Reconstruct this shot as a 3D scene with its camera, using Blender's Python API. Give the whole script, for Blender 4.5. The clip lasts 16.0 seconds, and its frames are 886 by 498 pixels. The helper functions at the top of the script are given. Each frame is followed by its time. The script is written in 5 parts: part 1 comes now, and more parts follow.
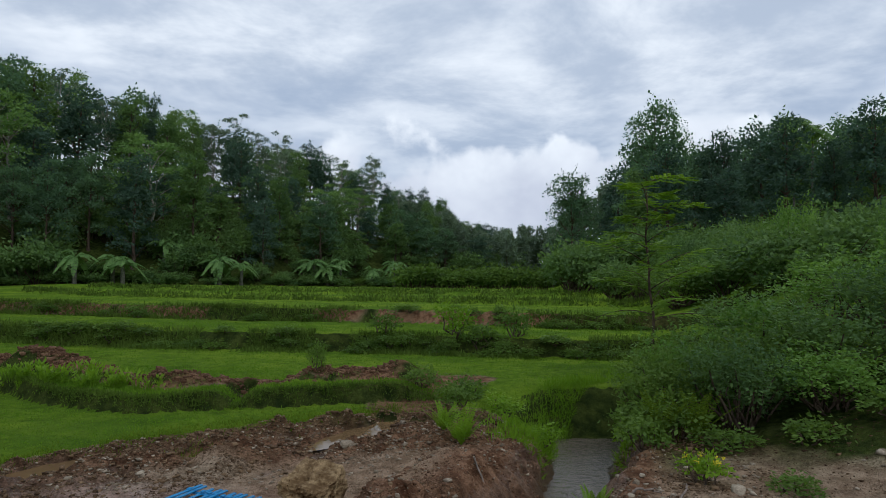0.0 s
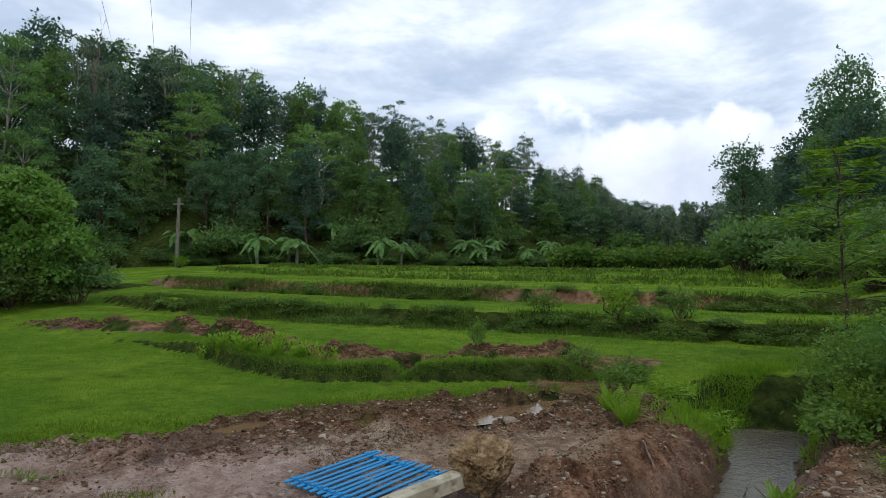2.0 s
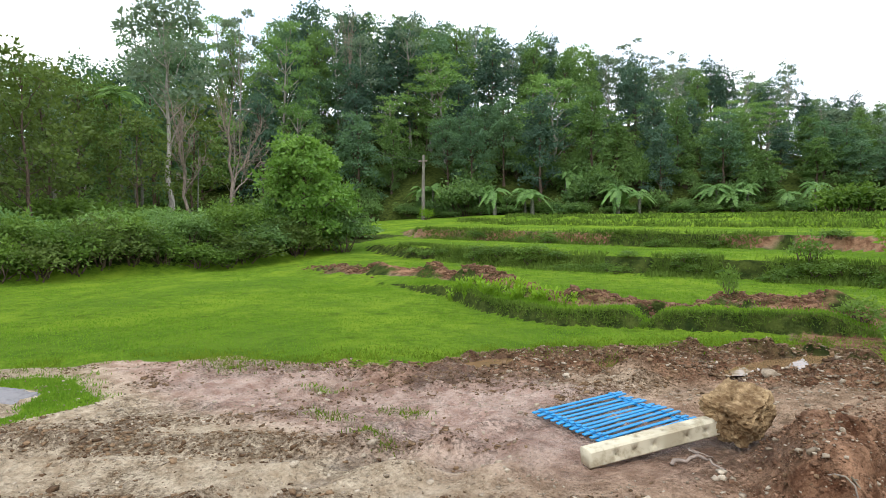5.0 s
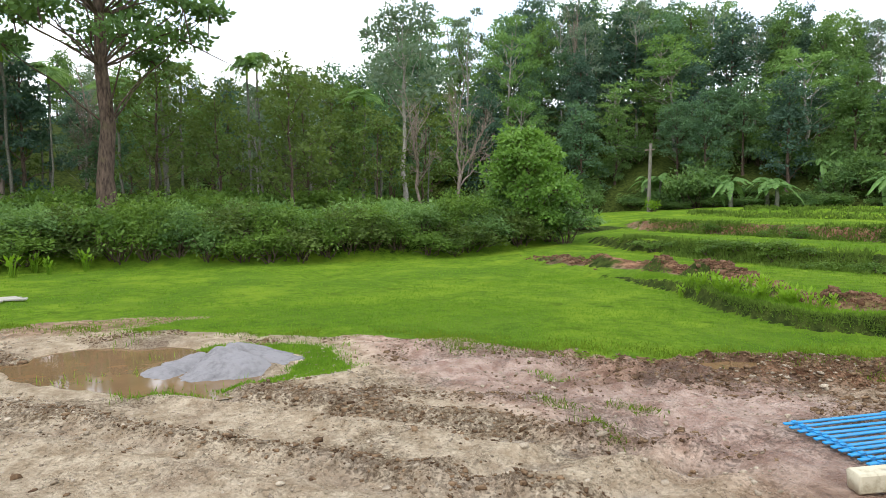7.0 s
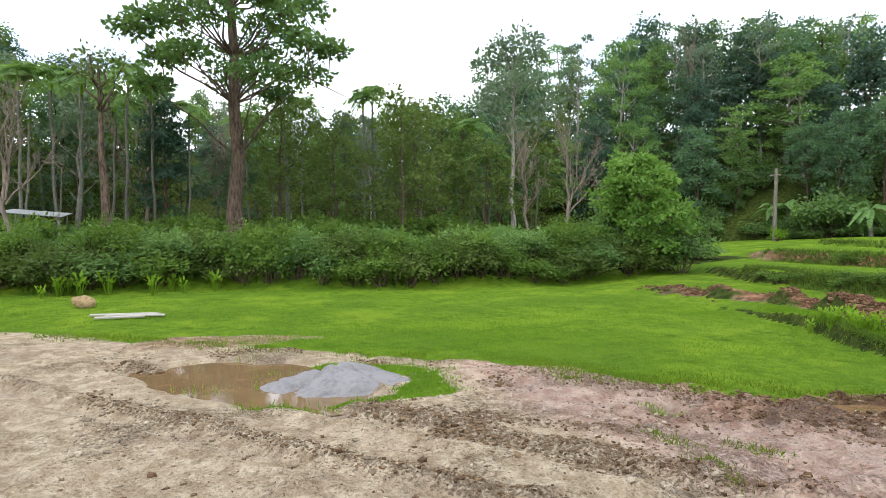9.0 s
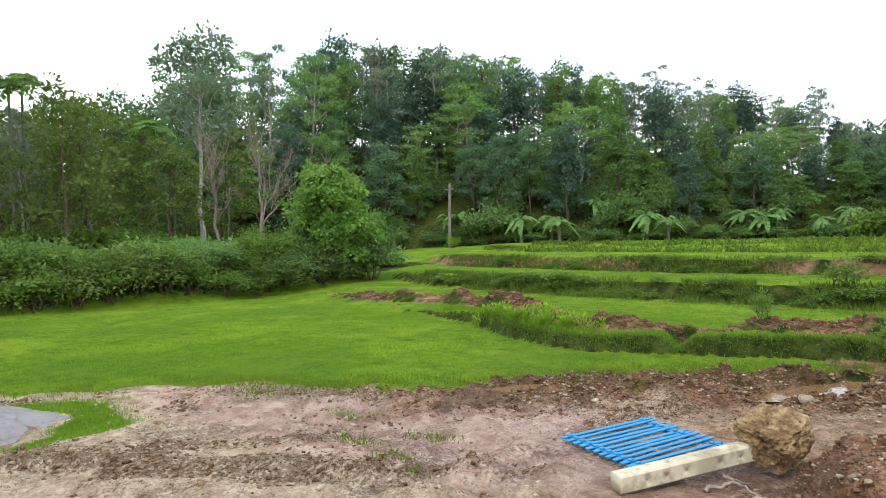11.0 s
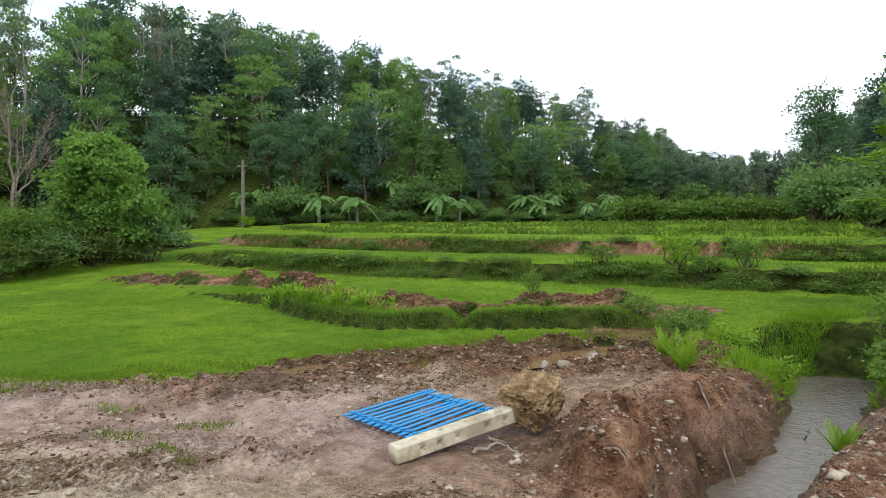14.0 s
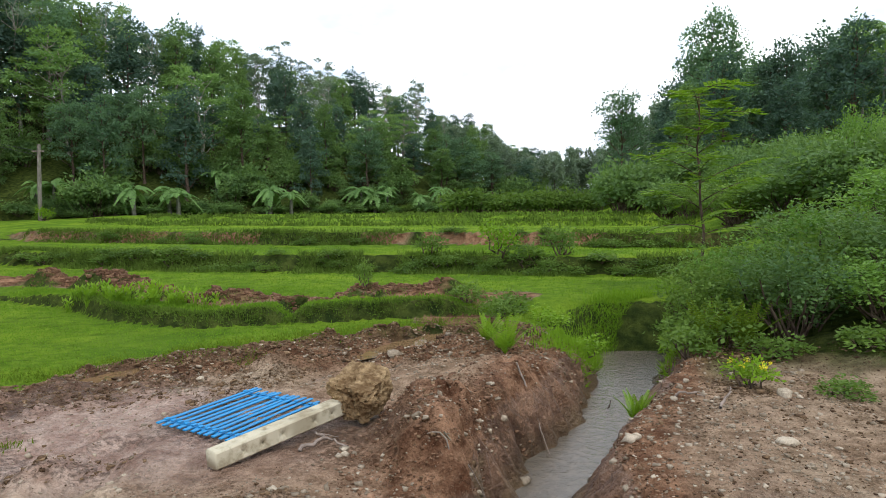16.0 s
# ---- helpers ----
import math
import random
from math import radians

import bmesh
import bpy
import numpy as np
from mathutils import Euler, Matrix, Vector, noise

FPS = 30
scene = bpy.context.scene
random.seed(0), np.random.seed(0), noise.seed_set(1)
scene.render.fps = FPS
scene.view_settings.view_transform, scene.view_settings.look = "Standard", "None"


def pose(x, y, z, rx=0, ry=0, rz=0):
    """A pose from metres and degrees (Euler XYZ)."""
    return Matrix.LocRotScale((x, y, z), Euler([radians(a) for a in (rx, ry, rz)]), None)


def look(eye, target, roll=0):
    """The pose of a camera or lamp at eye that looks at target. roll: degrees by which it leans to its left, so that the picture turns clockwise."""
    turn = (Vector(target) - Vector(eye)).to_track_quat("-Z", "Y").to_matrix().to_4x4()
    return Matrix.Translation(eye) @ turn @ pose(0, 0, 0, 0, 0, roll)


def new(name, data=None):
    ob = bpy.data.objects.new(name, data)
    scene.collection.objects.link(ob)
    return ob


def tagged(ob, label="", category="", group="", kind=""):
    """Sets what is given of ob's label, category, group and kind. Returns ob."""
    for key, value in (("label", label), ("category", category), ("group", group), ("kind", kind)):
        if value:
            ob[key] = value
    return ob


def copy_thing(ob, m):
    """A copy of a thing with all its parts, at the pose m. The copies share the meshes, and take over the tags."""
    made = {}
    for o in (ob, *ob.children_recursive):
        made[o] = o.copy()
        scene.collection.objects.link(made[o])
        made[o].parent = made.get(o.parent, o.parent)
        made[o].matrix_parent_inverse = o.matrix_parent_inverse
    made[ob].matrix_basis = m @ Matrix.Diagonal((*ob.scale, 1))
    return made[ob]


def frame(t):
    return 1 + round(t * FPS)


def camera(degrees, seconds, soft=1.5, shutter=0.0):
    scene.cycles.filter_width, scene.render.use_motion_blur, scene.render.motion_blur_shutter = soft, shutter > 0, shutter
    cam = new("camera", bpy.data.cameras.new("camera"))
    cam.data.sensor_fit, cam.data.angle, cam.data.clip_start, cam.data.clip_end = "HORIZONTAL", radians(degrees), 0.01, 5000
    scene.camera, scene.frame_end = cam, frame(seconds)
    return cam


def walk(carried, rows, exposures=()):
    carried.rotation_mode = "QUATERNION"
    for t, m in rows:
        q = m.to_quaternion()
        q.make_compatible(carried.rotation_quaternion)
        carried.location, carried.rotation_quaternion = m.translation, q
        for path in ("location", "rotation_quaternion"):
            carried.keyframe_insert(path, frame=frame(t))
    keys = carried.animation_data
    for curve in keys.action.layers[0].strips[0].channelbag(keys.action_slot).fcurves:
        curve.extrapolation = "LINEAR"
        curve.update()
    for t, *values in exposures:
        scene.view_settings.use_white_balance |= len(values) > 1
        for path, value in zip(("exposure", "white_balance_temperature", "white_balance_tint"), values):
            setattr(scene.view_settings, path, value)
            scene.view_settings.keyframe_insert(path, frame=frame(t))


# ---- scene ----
cam = camera(69.6, 16.0, soft=0.8)
PATH = [
    (0, (-0.037, 0.125, 1.835), (-0.032, 2.122, 1.942), 0.8),
    (0.5, (-0.061, 0.146, 1.832), (-0.153, 2.142, 1.921), 1.1),
    (1, (-0.101, 0.163, 1.819), (-0.314, 2.15, 1.905), 0.9),
    (1.5, (-0.11, 0.131, 1.825), (-0.454, 2.101, 1.883), 0.7),
    (2, (-0.133, 0.143, 1.811), (-0.6, 2.088, 1.85), 0.7),
    (2.5, (-0.135, 0.156, 1.797), (-0.674, 2.081, 1.822), 1.0),
    (3, (-0.149, 0.178, 1.793), (-0.745, 2.087, 1.762), 1.1),
    (3.2, (-0.151, 0.173, 1.819), (-0.881, 2.034, 1.785), 1.2),
    (5.3, (-0.169, 0.034, 1.726), (-1.352, 1.641, 1.591), -0.4),
    (5.5, (-0.18, 0.031, 1.721), (-1.416, 1.597, 1.578), -0.1),
    (6, (-0.199, 0.013, 1.719), (-1.54, 1.491, 1.575), -0.3),
    (6.5, (-0.191, -0.028, 1.711), (-1.677, 1.304, 1.58), -0.7),
    (7, (-0.23, -0.038, 1.71), (-1.841, 1.14, 1.575), -0.5),
    (7.5, (-0.214, -0.056, 1.704), (-1.928, 0.967, 1.579), -0.3),
    (8, (-0.206, -0.079, 1.704), (-2.006, 0.787, 1.6), -0.5),
    (8.5, (-0.183, -0.084, 1.698), (-2.001, 0.746, 1.634), -0.0),
    (9, (-0.174, -0.06, 1.695), (-1.963, 0.834, 1.647), -0.1),
    (9.5, (-0.165, -0.002, 1.686), (-1.833, 1.1, 1.645), -0.3),
    (10, (-0.155, 0.021, 1.693), (-1.63, 1.37, 1.656), -0.2),
    (10.2, (-0.153, 0.02, 1.696), (-1.559, 1.442, 1.678), -0.6),
    (12.3, (-0.122, 0.08, 1.676), (-1.105, 1.82, 1.597), -0.3),
    (12.5, (-0.097, 0.062, 1.68), (-1.05, 1.818, 1.604), -0.6),
    (13, (-0.083, 0.081, 1.678), (-0.945, 1.884, 1.596), -0.6),
    (13.5, (-0.058, 0.098, 1.679), (-0.813, 1.948, 1.601), -0.4),
    (14, (-0.039, 0.111, 1.677), (-0.684, 2.002, 1.584), -0.3),
    (14.5, (-0.009, 0.112, 1.68), (-0.524, 2.042, 1.587), -0.4),
    (15, (0.003, 0.137, 1.674), (-0.357, 2.101, 1.565), -0.5),
    (15.5, (0.007, 0.142, 1.668), (-0.23, 2.124, 1.547), -0.4),
    (16, (0.033, 0.153, 1.671), (-0.11, 2.144, 1.549), -0.4),
]
EXPOSURES = [(0.0, -1.25, 6150, 8), (1.0, -1.2, 6150, 8), (2.0, -0.90, 6200, 8), (2.5, -0.82, 6300, 9), (3.0, -0.54, 6400, 10), (3.2, -0.40, 6450, 10), (5.3, 0.32, 6550, 10), (10.2, 0.32, 6550, 10), (12.3, 0.17, 6550, 10), (16.0, -0.07, 6500, 10)]
walk(cam, [(t, look(eye, target, roll)) for t, eye, target, roll in PATH], EXPOSURES)

# ---- world, sun ----
SUN_ELEVATION, SUN_AZIMUTH = 58.0, 150.0
world = bpy.data.worlds.new("overcast_sky")
scene.world = world
world.use_nodes = True


class Net:
    """Small helper to wire shader nodes."""

    def __init__(self, tree):
        self.tree = tree
        tree.nodes.clear()

    def node(self, kind, ins=None, **props):
        n = self.tree.nodes.new(kind)
        for k, v in props.items():
            setattr(n, k, v)
        for k, v in (ins or {}).items():
            self.put(n, k, v)
        return n

    def put(self, n, k, v):
        s = n.inputs[k]
        if isinstance(v, bpy.types.NodeSocket):
            self.tree.links.new(v, s)
        else:
            s.default_value = v

    def math(self, op, a, b=0.0, clamp=False):
        n = self.node("ShaderNodeMath", {0: a, 1: b}, operation=op)
        n.use_clamp = clamp
        return n.outputs[0]

    def mix(self, f, a, b, blend="MIX"):
        n = self.node("ShaderNodeMix", {"Factor": f}, data_type="RGBA", blend_type=blend)
        self.put(n, 6, a)
        self.put(n, 7, b)
        return n.outputs[2]

    def noise(self, vec, scale, detail=4.0, rough=0.55, dist=0.0):
        n = self.node("ShaderNodeTexNoise", {"Scale": scale, "Detail": detail, "Roughness": rough, "Distortion": dist})
        if vec is not None:
            self.put(n, "Vector", vec)
        return n.outputs["Fac"]

    def ramp(self, f, lo, hi, a=0.0, b=1.0):
        n = self.node("ShaderNodeMapRange", {0: f, 1: lo, 2: hi, 3: a, 4: b})
        n.interpolation_type = "SMOOTHSTEP"
        return n.outputs[0]


def sky_world():
    k = Net(world.node_tree)
    sky = k.node("ShaderNodeTexSky", sky_type="NISHITA")
    sky.sun_disc = False
    sky.sun_elevation, sky.sun_rotation = radians(SUN_ELEVATION), radians(SUN_AZIMUTH)
    sky.air_density, sky.dust_density = 1.0, 2.0
    way = k.node("ShaderNodeTexCoord").outputs["Generated"]
    sep = k.node("ShaderNodeSeparateXYZ", {0: way})
    up = sep.outputs[2]
    # high layer: streaks of grey and white cloud, spread by the distance of a flat sheet overhead
    far = k.math("DIVIDE", 1.0, k.math("ADD", k.math("MAXIMUM", up, 0.0), 0.12))
    flat = k.node("ShaderNodeVectorMath", {0: way, 3: far}, operation="SCALE").outputs[0]
    sheet = k.noise(flat, 0.55, 6.0, 0.55, 0.35)
    patch = k.noise(flat, 1.4, 6.0, 0.6, 0.2)
    veil = k.math("MULTIPLY", k.ramp(sheet, 0.40, 0.60), k.ramp(up, 0.22, 0.42, 0.35, 1.0))
    gaps = k.ramp(patch, 0.38, 0.66)
    blue = k.node("ShaderNodeVectorMath", {0: sky.outputs[0], 3: 0.085}, operation="SCALE").outputs[0]
    haze = k.mix(0.55, blue, (0.42, 0.56, 0.82, 1))
    cloud = k.mix(gaps, (0.58, 0.66, 0.80, 1), (1.05, 1.09, 1.16, 1))
    high = k.mix(k.math("ADD", k.math("MULTIPLY", veil, 0.9), 0.5, True), haze, cloud)
    # heaped clouds low over the hills
    puff = k.noise(way, 3.6, 8.0, 0.50, 0.1)
    low = k.math("ADD", puff, k.ramp(up, 0.10, 0.46, 0.14, -0.42))
    heap = k.ramp(low, 0.50, 0.55)
    glow = k.math("ADD", k.ramp(up, 0.02, 0.30, 0.15, 0.85), k.math("MULTIPLY", k.math("SUBTRACT", k.noise(way, 7.0, 6.0, 0.6), 0.5), 1.8))
    body = k.mix(glow, (0.62, 0.66, 0.80, 1), (1.12, 1.16, 1.22, 1))
    both = k.mix(heap, high, body)
    out = k.node("ShaderNodeBackground", {"Color": both, "Strength": 2.0})
    k.tree.links.new(out.outputs[0], k.node("ShaderNodeOutputWorld").inputs[0])


sky_world()
sun_data = bpy.data.lights.new("sun", "SUN")
sun_data.energy, sun_data.angle, sun_data.color = 1.1, radians(15), (1.0, 0.96, 0.9)
sun = new("sun", sun_data)
sun.matrix_world = look((0, 0, 60), (30 * math.sin(radians(-SUN_AZIMUTH)), 30, 0))

# ---- materials ----


def surface(name, build, rough=0.9):
    m = bpy.data.materials.new(name)
    m.use_nodes = True
    k = Net(m.node_tree)
    out = k.node("ShaderNodeOutputMaterial")
    k.tree.links.new(build(k), out.inputs[0])
    return m


def bumped(k, height, strength, distance):
    return k.node("ShaderNodeBump", {"Height": height, "Strength": strength, "Distance": distance}).outputs[0]


FOLIAGE = 1.7


def leafy(name, dark, light, gloss=0.55, through_light=0.42, own=0.62, patch=0.9):
    """Foliage: colour varies from thing to thing and from leaf to leaf."""
    def build(k):
        thing = k.node("ShaderNodeObjectInfo").outputs["Random"]
        leaf = k.node("ShaderNodeNewGeometry").outputs["Random Per Island"]
        place = k.node("ShaderNodeTexCoord").outputs["Object"]
        clump = k.noise(place, patch, 3.0)
        f = k.math("ADD", k.math("MULTIPLY", thing, own), k.math("MULTIPLY", leaf, 1.0 - own))
        f = k.math("ADD", k.math("MULTIPLY", f, 0.62), k.math("MULTIPLY", k.ramp(clump, 0.35, 0.65), 0.38))
        colour = k.mix(f, (*[v * FOLIAGE for v in dark], 1), (*[v * FOLIAGE for v in light], 1))
        top = k.node("ShaderNodeBsdfPrincipled", {"Base Color": colour, "Roughness": gloss, "Specular IOR Level": 0.13 if gloss < 0.7 else 0.02})
        back = k.node("ShaderNodeBsdfTranslucent", {"Color": k.mix(0.5, colour, (light[0] * 1.7, light[1] * 1.8, light[2] * 0.6, 1))})
        return k.node("ShaderNodeMixShader", {0: through_light, 1: top.outputs[0], 2: back.outputs[0]}).outputs[0]
    return surface(name, build)


def barky(name, dark, light, scale=6.0, stretch=0.25):
    def build(k):
        place = k.node("ShaderNodeTexCoord").outputs["Object"]
        tall = k.node("ShaderNodeMapping", {"Vector": place, "Scale": (1, 1, stretch)}).outputs[0]
        n = k.noise(tall, scale * 2, 5.0, 0.65)
        blot = k.noise(place, scale * 0.4, 3.0)
        c = k.mix(k.ramp(n, 0.3, 0.7), (*dark, 1), (*light, 1))
        c = k.mix(k.ramp(blot, 0.55, 0.7, 0, 0.5), c, (light[0] * 0.8, light[1] * 0.95, light[2] * 0.7, 1))
        return k.node("ShaderNodeBsdfPrincipled", {"Base Color": c, "Roughness": 0.9, "Specular IOR Level": 0.15, "Normal": bumped(k, n, 0.6, 0.03)}).outputs[0]
    return surface(name, build)


def earthy(name, dark, light, scale=9.0, rough=0.9, bump=0.02):
    def build(k):
        place = k.node("ShaderNodeTexCoord").outputs["Object"]
        n = k.noise(place, scale, 7.0, 0.65)
        big = k.noise(place, scale * 0.2, 3.0)
        one = k.node("ShaderNodeNewGeometry").outputs["Random Per Island"]
        thing = k.node("ShaderNodeObjectInfo").outputs["Random"]
        f = k.math("ADD", k.math("MULTIPLY", n, 0.6), k.math("MULTIPLY", big, 0.4))
        f = k.math("ADD", f, k.math("MULTIPLY", k.math("ADD", k.math("ADD", one, thing), -1.0), 0.25))
        c = k.mix(k.ramp(f, 0.3, 0.72), (*dark, 1), (*light, 1))
        return k.node("ShaderNodeBsdfPrincipled", {"Base Color": c, "Roughness": rough, "Specular IOR Level": 0.12, "Normal": bumped(k, n, 0.7, bump)}).outputs[0]
    return surface(name, build)


def ground_material():
    """Mud, pink clay, pale sandy gravel, red earth and turf, by the masks that the ground carries."""
    def build(k):
        place = k.node("ShaderNodeTexCoord").outputs["Object"]

        def mask(name):
            return k.node("ShaderNodeAttribute", attribute_name=name).outputs["Fac"]
        fine = k.noise(place, 28.0, 6.0, 0.7)
        mid = k.noise(place, 5.0, 5.0, 0.6)
        big = k.noise(place, 0.8, 4.0, 0.55)
        cells = k.node("ShaderNodeTexVoronoi", {"Vector": place, "Scale": 34.0}).outputs["Distance"]
        sand = k.mix(k.ramp(mid, 0.35, 0.7), (0.38, 0.28, 0.175, 1), (0.66, 0.53, 0.37, 1))
        sand = k.mix(k.ramp(fine, 0.45, 0.75, 0, 0.6), sand, (0.70, 0.58, 0.41, 1))
        sand = k.mix(k.ramp(big, 0.5, 0.68, 0, 0.38), sand, (0.24, 0.155, 0.10, 1))
        pink = k.mix(k.ramp(mid, 0.35, 0.65), (0.42, 0.245, 0.17, 1), (0.70, 0.50, 0.385, 1))
        pink = k.mix(k.ramp(fine, 0.5, 0.8, 0, 0.5), pink, (0.66, 0.50, 0.39, 1))
        red = k.mix(k.ramp(mid, 0.3, 0.7), (0.130, 0.058, 0.030, 1), (0.42, 0.235, 0.135, 1))
        red = k.mix(k.ramp(fine, 0.52, 0.78, 0, 0.5), red, (0.54, 0.36, 0.235, 1))
        turf = k.mix(k.ramp(mid, 0.3, 0.7), (0.100, 0.188, 0.014, 1), (0.178, 0.285, 0.022, 1))
        turf = k.mix(k.ramp(k.noise(place, 1.7, 4.0, 0.6), 0.52, 0.72, 0, 0.55), turf, (0.045, 0.085, 0.006, 1))
        turf = k.mix(k.ramp(big, 0.45, 0.65, 0, 0.7), turf, (0.238, 0.345, 0.028, 1))
        turf = k.mix(k.ramp(k.noise(place, 0.33, 3.0, 0.6), 0.47, 0.60, 0, 0.5), turf, (0.078, 0.165, 0.016, 1))
        turf = k.mix(k.ramp(k.noise(place, 11.0, 5.0, 0.7), 0.55, 0.70, 0, 0.55), turf, (0.045, 0.075, 0.012, 1))
        turf = k.mix(k.ramp(fine, 0.56, 0.75, 0, 0.45), turf, (0.28, 0.37, 0.05, 1))
        # dark undergrowth tone; on steep terrace faces it also carries painted self-shading
        wild = k.mix(k.ramp(mid, 0.3, 0.7), (0.024, 0.040, 0.010, 1), (0.090, 0.115, 0.024, 1))
        sediment = k.mix(k.ramp(mid, 0.3, 0.7), (0.12, 0.07, 0.035, 1), (0.24, 0.16, 0.08, 1))
        crumb = k.ramp(k.noise(place, 46.0, 5.0, 0.75), 0.52, 0.66)
        spread = k.ramp(k.noise(place, 1.9, 4.0, 0.65), 0.42, 0.62)
        sand = k.mix(k.math("MULTIPLY", crumb, k.math("MULTIPLY", spread, 0.85)), sand, (0.095, 0.058, 0.036, 1))
        pale = k.node("ShaderNodeTexVoronoi", {"Vector": place, "Scale": 75.0}).outputs["Distance"]
        sand = k.mix(k.math("MULTIPLY", k.ramp(pale, 0.26, 0.16), spread), sand, (0.62, 0.53, 0.38, 1))
        pink = k.mix(k.math("MULTIPLY", crumb, k.math("MULTIPLY", spread, 0.7)), pink, (0.12, 0.06, 0.045, 1))
        red = k.mix(k.math("MULTIPLY", crumb, 0.5), red, (0.085, 0.042, 0.022, 1))
        red = k.mix(k.math("MULTIPLY", k.ramp(pale, 0.24, 0.16), spread), red, (0.42, 0.31, 0.2, 1))
        c = k.mix(mask("pink"), sand, pink)
        c = k.mix(mask("red"), c, red)
        rubble = k.ramp(k.math("ADD", k.noise(place, 30.0, 6.0, 0.8), k.math("MULTIPLY", mask("crumbs"), 0.11)), 0.54, 0.66)
        tone = k.mix(k.ramp(k.noise(place, 90.0, 3.0, 0.7), 0.4, 0.65), (0.075, 0.042, 0.022, 1), (0.28, 0.18, 0.105, 1))
        c = k.mix(k.math("MULTIPLY", rubble, k.ramp(mask("crumbs"), 0.03, 0.45, 0.0, 0.7)), c, tone)
        c = k.mix(mask("silt"), c, sediment)
        c = k.mix(mask("wild"), c, wild)
        edge = k.math("ADD", mask("turf"), k.math("MULTIPLY", k.math("SUBTRACT", mid, 0.5), 1.1))
        edge = k.math("ADD", edge, k.math("MULTIPLY", k.math("SUBTRACT", fine, 0.5), 0.5))
        c = k.mix(k.ramp(edge, 0.4, 0.62), c, turf)
        wet = k.ramp(k.math("ADD", mask("wet"), k.math("MULTIPLY", k.math("SUBTRACT", big, 0.5), 0.9)), 0.35, 0.75)
        c = k.mix(k.math("MULTIPLY", wet, 0.20), c, (0.13, 0.072, 0.04, 1))
        rough = k.math("SUBTRACT", 0.92, k.math("MULTIPLY", wet, 0.5))
        h = k.math("ADD", k.math("MULTIPLY", fine, 0.9), k.math("MULTIPLY", mid, 0.9))
        h = k.math("ADD", k.math("SUBTRACT", h, k.math("MULTIPLY", cells, 0.25)), k.math("MULTIPLY", rubble, 0.35))
        shine = k.math("ADD", 0.03, k.math("MULTIPLY", wet, 0.32))
        return k.node("ShaderNodeBsdfPrincipled", {"Base Color": c, "Roughness": rough, "Specular IOR Level": shine, "Normal": bumped(k, h, 1.0, 0.06)}).outputs[0]
    return surface("ground", build)


GROUND = ground_material()
CLOD = earthy("brown_clod", (0.075, 0.043, 0.023), (0.28, 0.18, 0.10), 40.0)
REDCLOD = earthy("red_clod", (0.120, 0.062, 0.034), (0.38, 0.225, 0.135), 30.0)
STONE = earthy("pale_stone", (0.22, 0.17, 0.115), (0.58, 0.48, 0.35), 20.0, 0.85, 0.008)
BOULDER = earthy("yellow_footing", (0.13, 0.076, 0.034), (0.60, 0.43, 0.23), 18.0, 0.95, 0.03)
ASH = earthy("grey_sand", (0.085, 0.08, 0.077), (0.25, 0.235, 0.23), 14.0, 0.95, 0.03)
BARK = barky("brown_bark", (0.045, 0.030, 0.022), (0.17, 0.12, 0.085))
PALEBARK = barky("pale_bark", (0.16, 0.14, 0.115), (0.42, 0.38, 0.32))
GREYBARK = barky("grey_twigs", (0.15, 0.115, 0.09), (0.34, 0.27, 0.215))
PALMBARK = barky("palm_stem", (0.075, 0.075, 0.055), (0.21, 0.20, 0.155), 5.0, 3.0)
LEAF = {
    # mid, dark and grey leaves: distance haze put into the colour, bluer and paler
    "mid": leafy("hazy_mid_leaves", (0.028, 0.062, 0.042), (0.108, 0.178, 0.086)),
    "dark": leafy("hazy_dark_leaves", (0.023, 0.047, 0.038), (0.072, 0.120, 0.080)),
    "light": leafy("light_leaves", (0.046, 0.098, 0.034), (0.150, 0.235, 0.066)),
    "grey": leafy("hazy_grey_leaves", (0.044, 0.068, 0.050), (0.145, 0.190, 0.130)),
    "fresh_tree": leafy("mango_leaves", (0.040, 0.095, 0.018), (0.150, 0.245, 0.050), 0.45),
    "creeper": leafy("creeper_leaves", (0.026, 0.060, 0.024), (0.125, 0.195, 0.056)),
    # olive-dark bank weeds, with their self-shading on the risers put into the colour
    "bank": leafy("shaded_bank_weeds", (0.026, 0.048, 0.010), (0.110, 0.160, 0.030), 0.85, 0.38, 0.0),
    "olive": leafy("olive_leaves", (0.032, 0.055, 0.014), (0.095, 0.130, 0.032)),
    "banana": leafy("banana_leaves", (0.050, 0.105, 0.028), (0.140, 0.230, 0.070), 0.35, 0.35),
    "fresh": leafy("fresh_leaves", (0.065, 0.130, 0.008), (0.170, 0.270, 0.022), 0.5, 0.4),
    "hedge": leafy("hedge_leaves", (0.024, 0.055, 0.012), (0.120, 0.185, 0.034)),
    "grass": leafy("grass_blades", (0.056, 0.118, 0.012), (0.125, 0.208, 0.020), 0.95, 0.4, 0.0, 1.4),
    "yellow": leafy("yellow_petals", (0.35, 0.28, 0.02), (0.5, 0.42, 0.03), 0.6, 0.3, 0.0),
    "weed": leafy("bund_weeds", (0.040, 0.070, 0.008), (0.115, 0.165, 0.016), 0.8, 0.38, 0.0),
}

# ---- numbers of the plan ----


def lattice(ix, iy, seed):
    h = (ix.astype(np.int64) * 374761393 + iy.astype(np.int64) * 668265263 + seed * 1274126177) & 0xFFFFFFFF
    h = ((h ^ (h >> 13)) * 1274126177) & 0xFFFFFFFF
    return ((h ^ (h >> 16)) & 0xFFFF) / 65535.0


